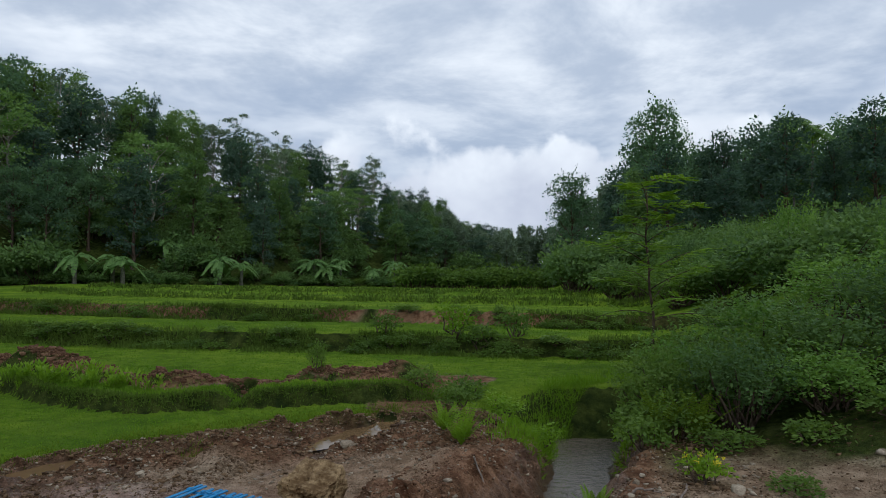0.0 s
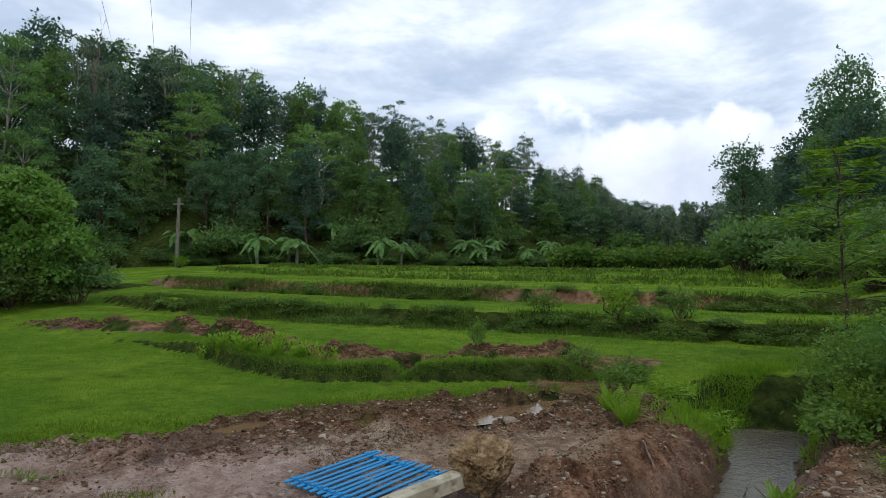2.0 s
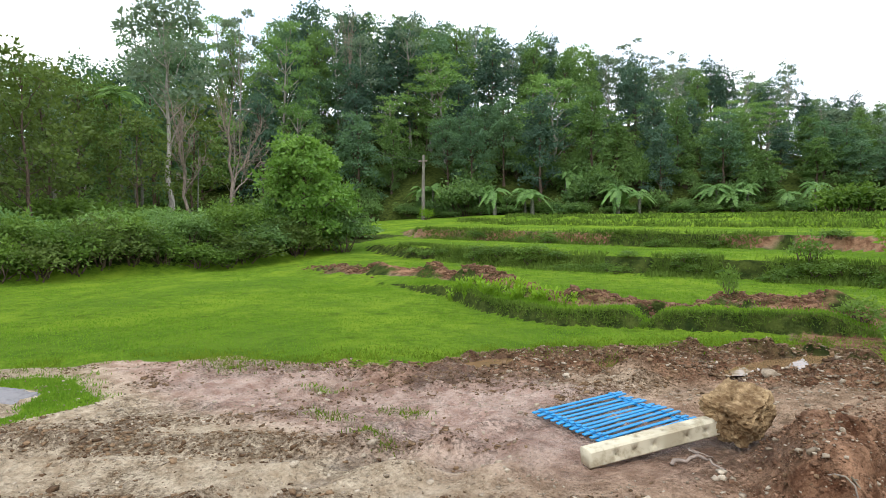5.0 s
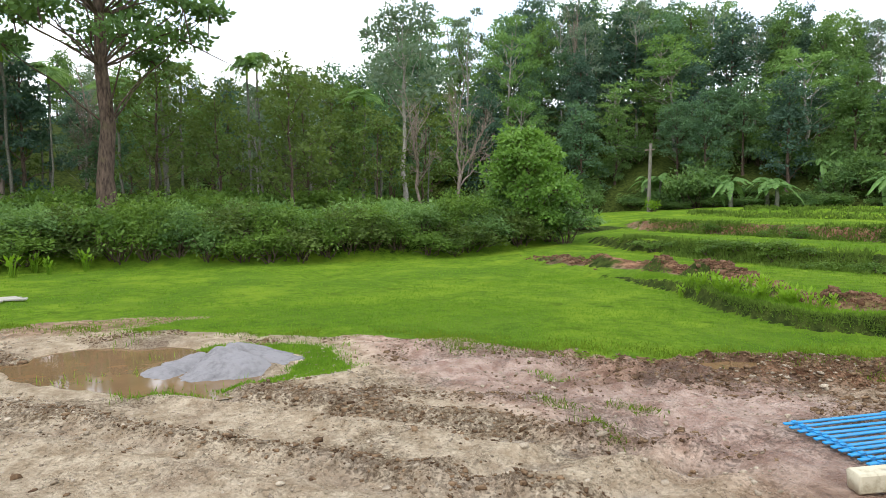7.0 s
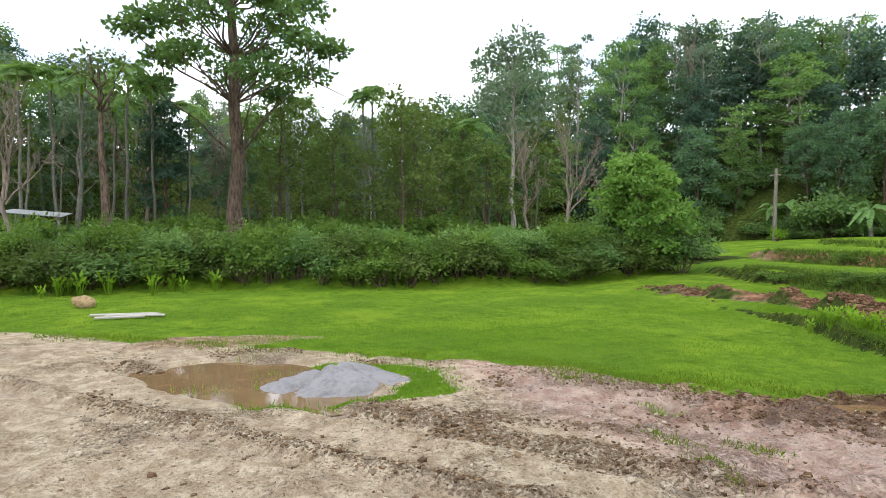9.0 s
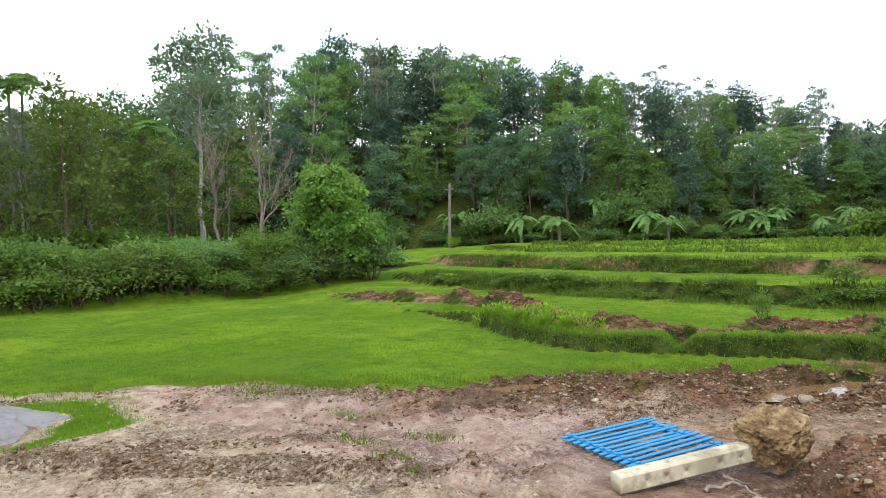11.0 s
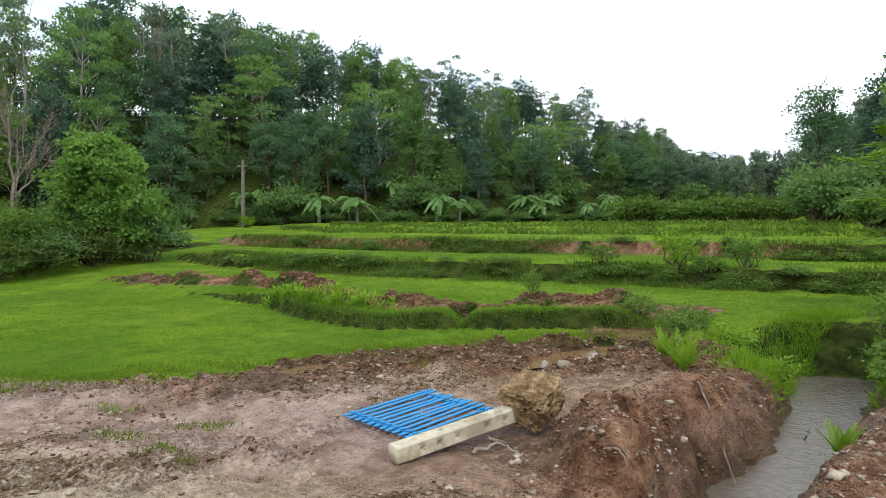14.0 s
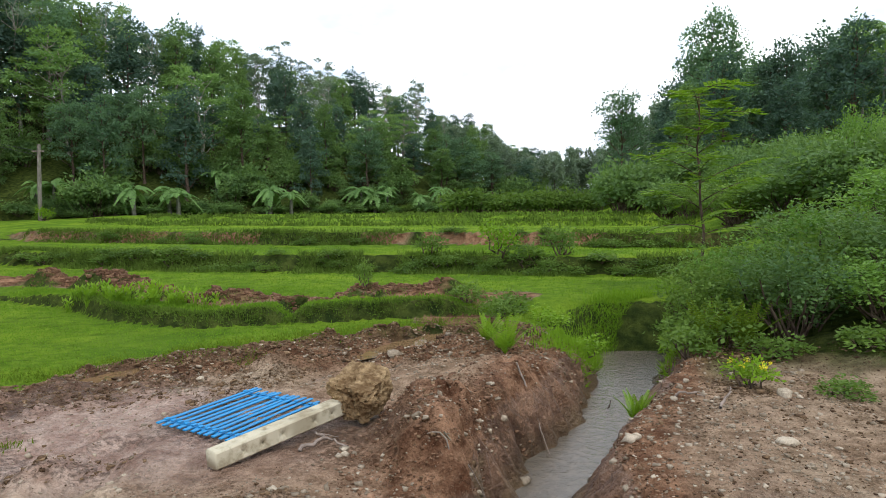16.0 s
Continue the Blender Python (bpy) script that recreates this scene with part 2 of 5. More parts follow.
def grain(x, y, size, seed=0, octaves=1):
    """Value noise from -1 to 1, of features of that size in metres."""
    x, y = np.asarray(x, float), np.asarray(y, float)
    total, amp, norm = 0.0, 1.0, 0.0
    for o in range(octaves):
        u, v = x / size, y / size
        iu, iv = np.floor(u), np.floor(v)
        fu, fv = u - iu, v - iv
        fu, fv = fu * fu * (3 - 2 * fu), fv * fv * (3 - 2 * fv)
        a = lattice(iu, iv, seed + o) * (1 - fu) + lattice(iu + 1, iv, seed + o) * fu
        b = lattice(iu, iv + 1, seed + o) * (1 - fu) + lattice(iu + 1, iv + 1, seed + o) * fu
        total, norm = total + amp * ((a * (1 - fv) + b * fv) * 2 - 1), norm + amp
        amp, size = amp * 0.5, size * 0.5
    return total / norm


def smooth(lo, hi, v):
    f = np.clip((np.asarray(v, float) - lo) / (hi - lo), 0, 1)
    return f * f * (3 - 2 * f)


def line(pairs):
    """A line across the plan: y as a function of x."""
    xs, ys = [p[0] for p in pairs], [p[1] for p in pairs]
    return lambda x: np.interp(x, xs, ys)


def trail(x, y, pts):
    """Distance from a broken line in the plan."""
    best = np.full(np.broadcast(x, y).shape, 1e9)
    for (ax, ay), (bx, by) in zip(pts, pts[1:]):
        dx, dy = bx - ax, by - ay
        f = np.clip(((x - ax) * dx + (y - ay) * dy) / (dx * dx + dy * dy), 0, 1)
        best = np.minimum(best, np.hypot(x - ax - f * dx, y - ay - f * dy))
    return best


FIELD_EDGE = line([(-40, -22), (-20, -11), (-13, -2), (-11.2, 0.5), (-9.8, 1.6), (-8.9, 2.8), (-7.4, 4.2), (-6.4, 4.8), (-5.5, 5.4), (-4.4, 6.0), (-4.1, 6.8), (-3.6, 7.3), (-2.4, 8.3), (-0.8, 9.1), (0.5, 9.4), (4, 9)])
BUND = [(-16, 13.6), (-12.6, 12.6), (-9, 12.1), (-7.2, 11.3), (-5.6, 10.1), (-4.2, 9.6), (-2.6, 10.1), (-0.9, 10.7), (0.6, 10.9)]
EDGE_TWO = line([(-40, 34), (-20, 20.5), (-14.5, 18.2), (-9.5, 16.6), (-4.8, 15.9), (-0.5, 15.7), (2.5, 15.2), (5, 14.9), (20, 14)])
EDGE_THREE = line([(-40, 38), (-17, 23.0), (-7.2, 20.4), (-1.0, 20.2), (4.6, 18.4), (20, 17)])
EDGE_FOUR = line([(-40, 44), (-17, 31), (-7, 28.0), (0, 27), (8, 25), (20, 23)])
EDGE_FIVE = line([(-40, 48), (-20, 39), (-7, 35), (0, 34.5), (8, 33), (20, 30)])
WOOD_EDGE = line([(-90, 14), (-60, 24), (-42, 34), (-30, 43), (-15, 49), (-5, 54), (3, 60), (12, 70), (60, 90)])
HEDGE = [(-24.5, -12), (-21.4, -3.0), (-20.6, 3.0), (-18.3, 7.6), (-17.0, 14.0), (-17.6, 18.6)]
STREAM = [(6.5, 11.6), (4.6, 11.4), (3.2, 11.0), (2.5, 10.3), (1.95, 8.9), (1.62, 7.8), (1.35, 7.0), (1.1, 6.4), (0.85, 5.9), (0.55, 5.2), (0.4, 4.6), (0.35, 3.8)]
WATER = -0.55


def rows_of_clods(x, y):
    w = 0.015 + 0.6 * smooth(0.15, 0.55, grain(x, y, 1.3, 91, 2)) * smooth(0.0, 0.3, grain(x, y, 0.4, 93))
    for ax, ay, bx, by in ((-9.0, -1.3, -1.2, 3.7), (-9.4, -0.1, -2.4, 4.2), (-8.0, 1.0, -3.6, 3.2), (-7.4, 0.9, -4.2, 3.9)):
        w = w + 0.55 * np.exp(-(trail(x, y, [(ax, ay), (bx, by)]) / 0.13) ** 2)
    w = w + 0.8 * smooth(0.5, 0.1, np.abs(y - FIELD_EDGE(x) + 0.3)) * smooth(-7, -5, x) * 0.7
    w = w + 0.5 * smooth(1.6, 0.5, np.abs(y - FIELD_EDGE(x) + 0.9)) * smooth(-5, -3.6, x)
    return w


def round_heap(x, y):
    """1 on the rim of the sand heap, more outside it; and the distance along its length."""
    u, v = (x + 7.25) * 0.28 + (y - 2.1) * 0.96, -(x + 7.25) * 0.96 + (y - 2.1) * 0.28
    return np.hypot(u / 0.85, v / 0.6) - 0.4 * smooth(-0.35, -0.8, v), u


def ground_height(x, y, rough=True):
    x, y = np.asarray(x, float), np.asarray(y, float)
    wob = 0.35 * grain(x, y, 2.2, 11, 2)
    # the steps of the terraces
    two, three, four, five = EDGE_TWO(x) + wob, EDGE_THREE(x) + wob, EDGE_FOUR(x) + wob, EDGE_FIVE(x) + wob
    steps = 0.16 * smooth(0, 1.0, y - EDGE_TWO(x) + 5.2)
    steps = steps + 0.42 * smooth(-0.5, 0.0, y - two) + 0.42 * smooth(-0.18, 0.12, y - three)
    steps = steps + 0.20 * smooth(-0.15, 0.15, y - four) + 0.24 * smooth(-0.2, 0.2, y - five)
    ramp = np.interp(y - EDGE_TWO(x), [-6, -2, 4, 12, 19, 26], [0.0, 0.22, 0.75, 1.15, 1.35, 1.5])
    beside = smooth(0, 3.0, -14.2 - 0.45 * (y - 17) - x)
    z = steps * (1 - beside) + ramp * beside
    z = z * smooth(-18.5, -16.5, x) + (1 - smooth(-18.5, -16.5, x)) * np.where(y > 16, z, 0)
    # the ridge between the lower field and the paddy behind it
    ridge = trail(x, y, BUND)
    z = z + (0.23 + 0.05 * grain(x, y, 1.1, 5, 2)) * smooth(0.66, 0.50, ridge + 0.06 * grain(x, y, 0.4, 7, 2)) * (0.25 + 0.75 * smooth(-9.5, -7.2, x)) * smooth(-17, -13, x) * smooth(0.1, -0.8, x) * (1 - 0.75 * np.exp(-((x + 3.0) / 0.16) ** 2) * (y < 10.4))
    # ground behind the hedge
    hx = np.interp(y, [p[1] for p in HEDGE] + [26, 40], [p[0] for p in HEDGE] + [-21, -31])
    behind = hx - x
    z = z + smooth(-0.3, 2.2, behind) * (1.05 + 0.028 * np.clip(behind - 2, 0, 30)) * smooth(24, 14, y - 0.35 * np.clip(behind, 0, 40))
    # hills
    d = np.clip(y - WOOD_EDGE(x), 0, None)
    cap = np.interp(x, [-90, -45, -30, -18, -8, 2, 12, 40], [17, 16, 13.5, 10, 6.5, 3.0, 2.0, 2.0])
    z = z + cap * (1 - np.exp(-d * 0.42 / np.maximum(cap, 0.5) * 1.6))
    west = np.clip(-44 - x + 0.1 * y, 0, None)
    z = z + 11 * (1 - np.exp(-west * 0.05)) * smooth(40, 10, y)
    # slope on the far side of the stream
    east = x - np.interp(y, [-5, 4, 7, 11, 20, 40, 80], [6.0, 3.6, 3.0, 4.0, 7.0, 9.0, 12.0])
    z = z + 4.6 * (1 - np.exp(-np.clip(east, 0, None) * 0.035)) * smooth(2.5, 12, y) + 0.9 * smooth(0, 4.5, east)
    if not rough:
        return z
    # stream bed and its banks
    s = trail(x, y, STREAM)
    width = np.interp(y, [3, 5, 6, 8, 10.5], [0.10, 0.11, 0.14, 0.25, 0.34])
    cut = smooth(width + 0.55 + 0.75 * smooth(8.2, 9.6, y), width * 0.8, s + 0.17 * grain(x, y, 0.45, 3, 3)) * smooth(2.9, 3.6, y) * smooth(6.5, 5.0, x) * smooth(10.9, 9.9, y)
    mound = (0.38 + 0.12 * grain(x, y, 0.35, 13, 3)) * np.exp(-(((x + 0.28 + 0.25 * (y - 4.6)) / 0.40) ** 4 + ((y - 4.55) / 0.62) ** 4))
    mound = mound + (0.16 + 0.12 * grain(x, y, 0.4, 15, 3)) * np.exp(-(((x - 0.15) / 0.5) ** 2 + ((y - 6.4) / 1.0) ** 2))
    z = z + mound
    z = z * (1 - cut) + (WATER - 0.14) * cut
    # churned mud
    field = smooth(-0.25, 0.35, y - FIELD_EDGE(x))
    bare = (1 - field) * smooth(12, 9, y) * smooth(-40, -20, x)
    belt = smooth(2.1, 0.3, np.abs(y - FIELD_EDGE(x) + 0.9)) * smooth(-7.0, -4.2, x) * smooth(2.2, 0.6, x) * (1 - field)
    lump = np.maximum(0, grain(x, y, 0.55, 21, 3)) ** 1.2
    z = z + bare * (0.040 * grain(x, y, 0.6, 31, 3) + 0.060 * smooth(0.0, 0.6, grain(x, y, 1.1, 35, 2)) * np.maximum(0, grain(x, y, 0.13, 37, 2)) + 0.010 * grain(x, y, 0.10, 39))
    z = z + belt * (0.22 * lump + 0.10 * grain(x, y, 0.19, 41, 3) + 0.03 * grain(x, y, 0.08, 43) - 0.04)
    crumbly = np.clip(rows_of_clods(x, y), 0, 1) * bare
    z = z + crumbly * (0.030 * np.abs(grain(x, y, 0.10, 45, 2)) + 0.018)
    spoil = smooth(0.62, 0.25, trail(x, y, [(p[0], p[1] + 0.55) for p in BUND])) * smooth(-15, -12, x) * smooth(0.3, -0.6, x)
    z = z + spoil * (0.26 * np.maximum(0, grain(x, y, 0.9, 51, 2) + 0.25) + 0.10 * grain(x, y, 0.22, 53, 2))
    # wheel ruts across the sandy part
    for k, (ax, ay, bx, by) in enumerate(((-9.0, -1.6, -1.2, 3.4), (-9.4, -0.3, -2.4, 3.9), (-3.3, 2.4, -3.0, 4.6), (-2.5, 2.2, -2.55, 4.4))):
        r = trail(x, y, [(ax, ay), (bx, by)])
        z = z + bare * (-0.045 * np.exp(-(r / 0.14) ** 2) + 0.03 * np.exp(-((r - 0.25) / 0.1) ** 2))
    pool = ((x + 7.75) * 0.87 + (y - 1.3) * 0.5) ** 2 / 1.5 ** 2 + (-(x + 7.75) * 0.5 + (y - 1.3) * 0.87) ** 2 / 0.85 ** 2
    sunk = smooth(1.5, 0.7, pool + 0.35 * grain(x, y, 0.5, 55, 3))
    z = z * (1 - sunk) + (0.02 * grain(x, y, 0.35, 57, 2) - 0.085) * sunk
    for cx, cy, ca, sa, a, b in ((-1.0, 8.15, 0.57, 0.82, 0.85, 0.20), (-3.85, 6.5, 0.5, 0.87, 0.45, 0.16)):
        ditch = ((x - cx) * ca + (y - cy) * sa) ** 2 / a ** 2 + (-(x - cx) * sa + (y - cy) * ca) ** 2 / b ** 2
        sunk = smooth(1.7, 0.6, ditch + 0.3 * grain(x, y, 0.3, 59, 2))
        z = z * (1 - sunk) - 0.09 * sunk
    return z + 0.02 * grain(x, y, 1.7, 61, 2) + field * 0.015 * grain(x, y, 0.3, 67, 2)


def axis(parts):
    out = [parts[0][0]]
    for a, b, step in parts:
        n = max(1, round((b - a) / step))
        out += list(a + (b - a) * (np.arange(1, n + 1) / n))
    return np.array(out)


def geometric(start, end, first, growth):
    out, v, s = [], start, first
    while v < end:
        v, s = v + s, s * growth
        out.append(v)
    return out


def build_ground():
    xs = axis([(-10.5, -6.0, 0.08), (-6.0, 3.2, 0.052), (3.2, 6.0, 0.09)])
    xs = np.array([-v for v in geometric(10.5, 900, 0.09, 1.06)][::-1] + list(xs) + geometric(6.0, 900, 0.1, 1.06))
    ys = axis([(-3.0, 2.0, 0.09), (2.0, 9.0, 0.05), (9.0, 16.5, 0.07), (16.5, 24.0, 0.10)])
    ys = np.array([-v for v in geometric(3.0, 900, 0.12, 1.12)][::-1] + list(ys) + geometric(24.0, 900, 0.14, 1.065))
    gx, gy = np.meshgrid(xs, ys)
    gz = ground_height(gx, gy)
    nx, ny = len(xs), len(ys)
    me = bpy.data.meshes.new("ground")
    idx = np.arange(nx * ny).reshape(ny, nx)
    faces = np.stack([idx[:-1, :-1], idx[:-1, 1:], idx[1:, 1:], idx[1:, :-1]], -1).reshape(-1, 4)
    torn = smooth(0.5, 1.4, np.hypot(*np.gradient(gz, ys, xs))) * smooth(2.5, 3.2, gy) * smooth(11.5, 10.5, gy) * (np.abs(gx) < 4)
    px = gx + torn * (0.11 * grain(gx + gz * 1.3, gy, 0.22, 131, 3) + 0.04 * grain(gx + gz * 3.0, gy * 2, 0.08, 133, 2))
    py = gy + torn * 0.05 * grain(gx, gy + gz * 1.3, 0.18, 135, 3)
    fill_mesh(me, np.stack([px, py, gz], -1).reshape(-1, 3), faces)
    x, y, z = gx.ravel(), gy.ravel(), gz.ravel()
    slope = np.hypot(*np.gradient(gz, ys, xs)).ravel()
    field = smooth(-0.15, 0.35, y - FIELD_EDGE(x) + 0.70 * grain(x, y, 0.9, 71, 4))
    muddy = smooth(1.2, 0.6, np.hypot((x + 10.8) * 0.28 + (y - 1.1) * 0.96, ((x + 10.8) * 0.96 - (y - 1.1) * 0.28) * 2.2) / 1.4 + 0.5 * grain(x, y, 0.7, 77, 3))
    field = field * (1 - 0.85 * muddy)
    s = trail(x, y, STREAM)
    bank = smooth(1.1, 0.6, s) * smooth(2.5, 3.2, y) * smooth(9.0, 7.5, y)
    rim, along_heap = round_heap(x, y)
    ring = smooth(1.75, 1.35, rim + 0.3 * grain(x, y, 0.4, 75, 3)) * smooth(0.95, 1.1, rim) * smooth(-1.1, -0.5, along_heap)
    near_right = smooth(0.6, 1.6, x - np.interp(y, [3, 6, 8, 11], [0.4, 1.3, 1.7, 2.6])) * smooth(7.6, 6.6, y - 0.08 * x)
    near_bush = smooth(0.35, 0.8, x - np.interp(y, [3, 6, 8, 11], [0.6, 1.5, 2.0, 2.8])) * smooth(6.0, 7.0, y - 0.05 * x + 0.6 * grain(x, y, 0.6, 143, 3))
    spoil = smooth(0.62, 0.3, trail(x, y, [(p[0], p[1] + 0.5) for p in BUND]) + 0.2 * grain(x, y, 0.8, 73, 2)) * smooth(-14.5, -11.5, x)
    breach = smooth(0.9, 0.4, trail(x, y, [(-0.3, 9.0), (-0.6, 10.4), (-0.9, 11.0)]))
    bald = np.clip(near_right + spoil + breach + smooth(0.85, 0.4, s) * smooth(11.2, 10.0, y), 0, 1)
    steep = smooth(0.35, 0.75, slope) * smooth(8, 9, y) * smooth(46, 38, y)
    face = steep * smooth(-0.1, 0.25, grain(x, y, 1.1, 79, 3) + 0.2) * smooth(0.6, 1.4, y - EDGE_TWO(x)) * smooth(3.5, 2.0, y - EDGE_THREE(x))
    hedge_x = np.interp(y, [p[1] for p in HEDGE], [p[0] for p in HEDGE])
    woods = np.maximum(smooth(-2.0, 0.0, y - WOOD_EDGE(x)), smooth(0.2, 1.5, hedge_x - x) * (y < 24))
    turf = np.clip(np.maximum(field, ring) * (1 - bald) * (1 - steep) * (1 - woods), 0, 1)
    clay = smooth(0.5, 1.1, np.hypot((x + 4.8) / 3.7, (y - 4.85) / 1.25) * -1 + 1.9) * smooth(-9.5, -8, x)
    masks = {
        "crumbs": np.clip(rows_of_clods(x, y) + 0.55 * smooth(0.1, 0.5, grain(x, y, 0.8, 141, 3)), 0, 1) * (1 - turf),
        "turf": turf,
        "pink": clay,
        "red": np.clip(0.6 * muddy + 0.58 * smooth(-2.9, -1.2, x + 0.35 * grain(x, y, 0.8, 83, 2)) * (1 - 0.25 * near_right * smooth(-0.4, 0.3, grain(x, y, 0.9, 87, 3))) * smooth(9.5, 8, y) * smooth(0.2, 0.6, 0.75 + 0.5 * grain(x, y, 0.7, 85, 3)) + 0.6 * np.exp(-(((x + 0.25) / 0.6) ** 2 + ((y - 4.6) / 0.8) ** 2)) + spoil + breach + face + bank * 0.7 + smooth(1.5, 0.4, np.abs(y - FIELD_EDGE(x) + 0.8)) * smooth(-5.5, -3.8, x), 0, 1),
        "silt": np.clip(smooth(-0.06, -0.14, z) * (x < 0) + smooth(-0.3, -0.5, z) * (x >= 0), 0, 1),
        "wet": np.clip(0.35 + smooth(-0.02, -0.12, z) + 0.3 * clay, 0, 1) * (1 - turf) * smooth(9.6, 8.6, y) * (x > -24),
        "wild": np.clip(0.85 * near_bush + steep * (1 - face) + field * (1 - bald) * (1 - face) * smooth(8.0, 9.0, y) + smooth(0.5, 2.5, np.interp(y, [p[1] for p in HEDGE], [p[0] for p in HEDGE]) - x) * (y < 24) + smooth(-2, 1, y - WOOD_EDGE(x)) + smooth(0, 1, x - np.interp(y, [4, 7, 11, 20, 40], [5.0, 3.4, 4.2, 7, 9])), 0, 1),
    }
    for name, values in masks.items():
        me.attributes.new(name, "FLOAT", "POINT").data.foreach_set("value", values.astype(np.float32))
    me.materials.append(GROUND)
    me.shade_smooth()
    tagged(new("ground", me), "terraced green paddy valley with bare brown mud in front", "ground", kind="structure")


# ---- mesh builders ----


def fill_mesh(me, verts, faces):
    verts, faces = np.asarray(verts, np.float32), np.asarray(faces, np.int32)
    n, k = faces.shape
    me.vertices.add(len(verts))
    me.vertices.foreach_set("co", verts.ravel())
    me.loops.add(n * k)
    me.loops.foreach_set("vertex_index", faces.ravel())
    me.polygons.add(n)
    me.polygons.foreach_set("loop_start", np.arange(0, n * k, k, dtype=np.int32))
    me.update(calc_edges=True)
    me.validate()


class Shape:
    """Gathers quads (and triangles, as quads with a doubled corner avoided) into one mesh."""

    def __init__(self):
        self.verts, self.faces, self.count = [], [], 0

    def add(self, verts, faces):
        verts = np.asarray(verts, float).reshape(-1, 3)
        self.verts.append(verts)
        self.faces.append(np.asarray(faces, int) + self.count)
        self.count += len(verts)

    def tube(self, pts, radii, sides=7):
        pts = np.asarray(pts, float)
        way = np.gradient(pts, axis=0)
        way /= np.linalg.norm(way, axis=1)[:, None] + 1e-9
        ref = np.where(np.abs(way[:, 2:3]) > 0.9, np.array([[1.0, 0, 0]]), np.array([[0, 0, 1.0]]))
        a = np.cross(way, ref)
        a /= np.linalg.norm(a, axis=1)[:, None] + 1e-9
        b = np.cross(way, a)
        ang = np.linspace(0, 2 * math.pi, sides, endpoint=False)
        ring = np.cos(ang)[None, :, None] * a[:, None] + np.sin(ang)[None, :, None] * b[:, None]
        v = pts[:, None] + ring * np.asarray(radii, float)[:, None, None]
        n = len(pts)
        i = np.arange(n - 1)[:, None] * sides
        j = np.arange(sides)[None]
        f = np.stack([i + j, i + (j + 1) % sides, i + sides + (j + 1) % sides, i + sides + j], -1).reshape(-1, 4)
        self.add(v, f)

    def leaves(self, base, way, normal, length, width, fold=0.15):
        """One four-cornered leaf at each base, along way, facing normal."""
        n = len(base)
        side = np.cross(way, normal)
        side /= np.linalg.norm(side, axis=1)[:, None] + 1e-9
        normal = np.cross(side, way)
        L, W = np.broadcast_to(length, n)[:, None], np.broadcast_to(width, n)[:, None]
        mid = base + way * L * 0.45
        v = np.stack([base, mid + side * W * 0.5 - normal * W * fold, base + way * L, mid - side * W * 0.5 - normal * W * fold], 1)
        self.add(v, np.arange(4 * n).reshape(n, 4))

    def mesh(self, name, material):
        me = bpy.data.meshes.new(name)
        fill_mesh(me, np.concatenate(self.verts), np.concatenate(self.faces))
        me.materials.append(material)
        return me


def unit(v):
    return v / (np.linalg.norm(v, axis=-1, keepdims=True) + 1e-9)


def clump(shape, rng, centre, radii, n, length, width, droop=0.1, shell=0.55):
    """n leaves in an uneven ball of foliage, most of them near its outside."""
    out = unit(rng.normal(size=(n, 3)))
    out[:, 2] = np.where(out[:, 2] < -0.35, -out[:, 2] * 0.6, out[:, 2])
    lumps = 1 + 0.28 * np.sin(out[:, 0] * 5 + centre[0] * 3) * np.cos(out[:, 1] * 5 + centre[1] * 3) + 0.15 * np.sin(out[:, 2] * 9)
    r = (shell + (1 - shell) * rng.random(n) ** 0.6) * lumps
    base = np.asarray(centre) + out * r[:, None] * np.asarray(radii)
    normal = unit(out * 1.0 + np.array([0, 0, 0.5]) + rng.normal(size=(n, 3)) * 0.5)
    way = unit(out + rng.normal(size=(n, 3)) * 0.8 - np.array([0, 0, droop * 3]))
    size = rng.uniform(0.65, 1.25, n)
    shape.leaves(base, way, normal, length * size, width * size)


def part(name, me, parent, label=""):
    ob = new(name, me)
    ob.parent = parent
    return tagged(ob, label)


def root(name, label, category, group="", kind=""):
    ob = new(name)
    ob.empty_display_size = 0.2
    return tagged(ob, label, category, group, kind)


def scaled(x, y, z, turn, sx, sz=None):
    return pose(x, y, z, 0, 0, turn) @ Matrix.Diagonal((sx, sx, sz or sx, 1))


def zg(x, y):
    return float(ground_height(np.array([x]), np.array([y]))[0])


def wiggle(rng, a, b, n, amp):
    a, b = np.asarray(a, float), np.asarray(b, float)
    f = np.linspace(0, 1, n)[:, None]
    p = a + (b - a) * f
    p[1:-1] += rng.normal(size=(n - 2, 3)) * amp
    return p


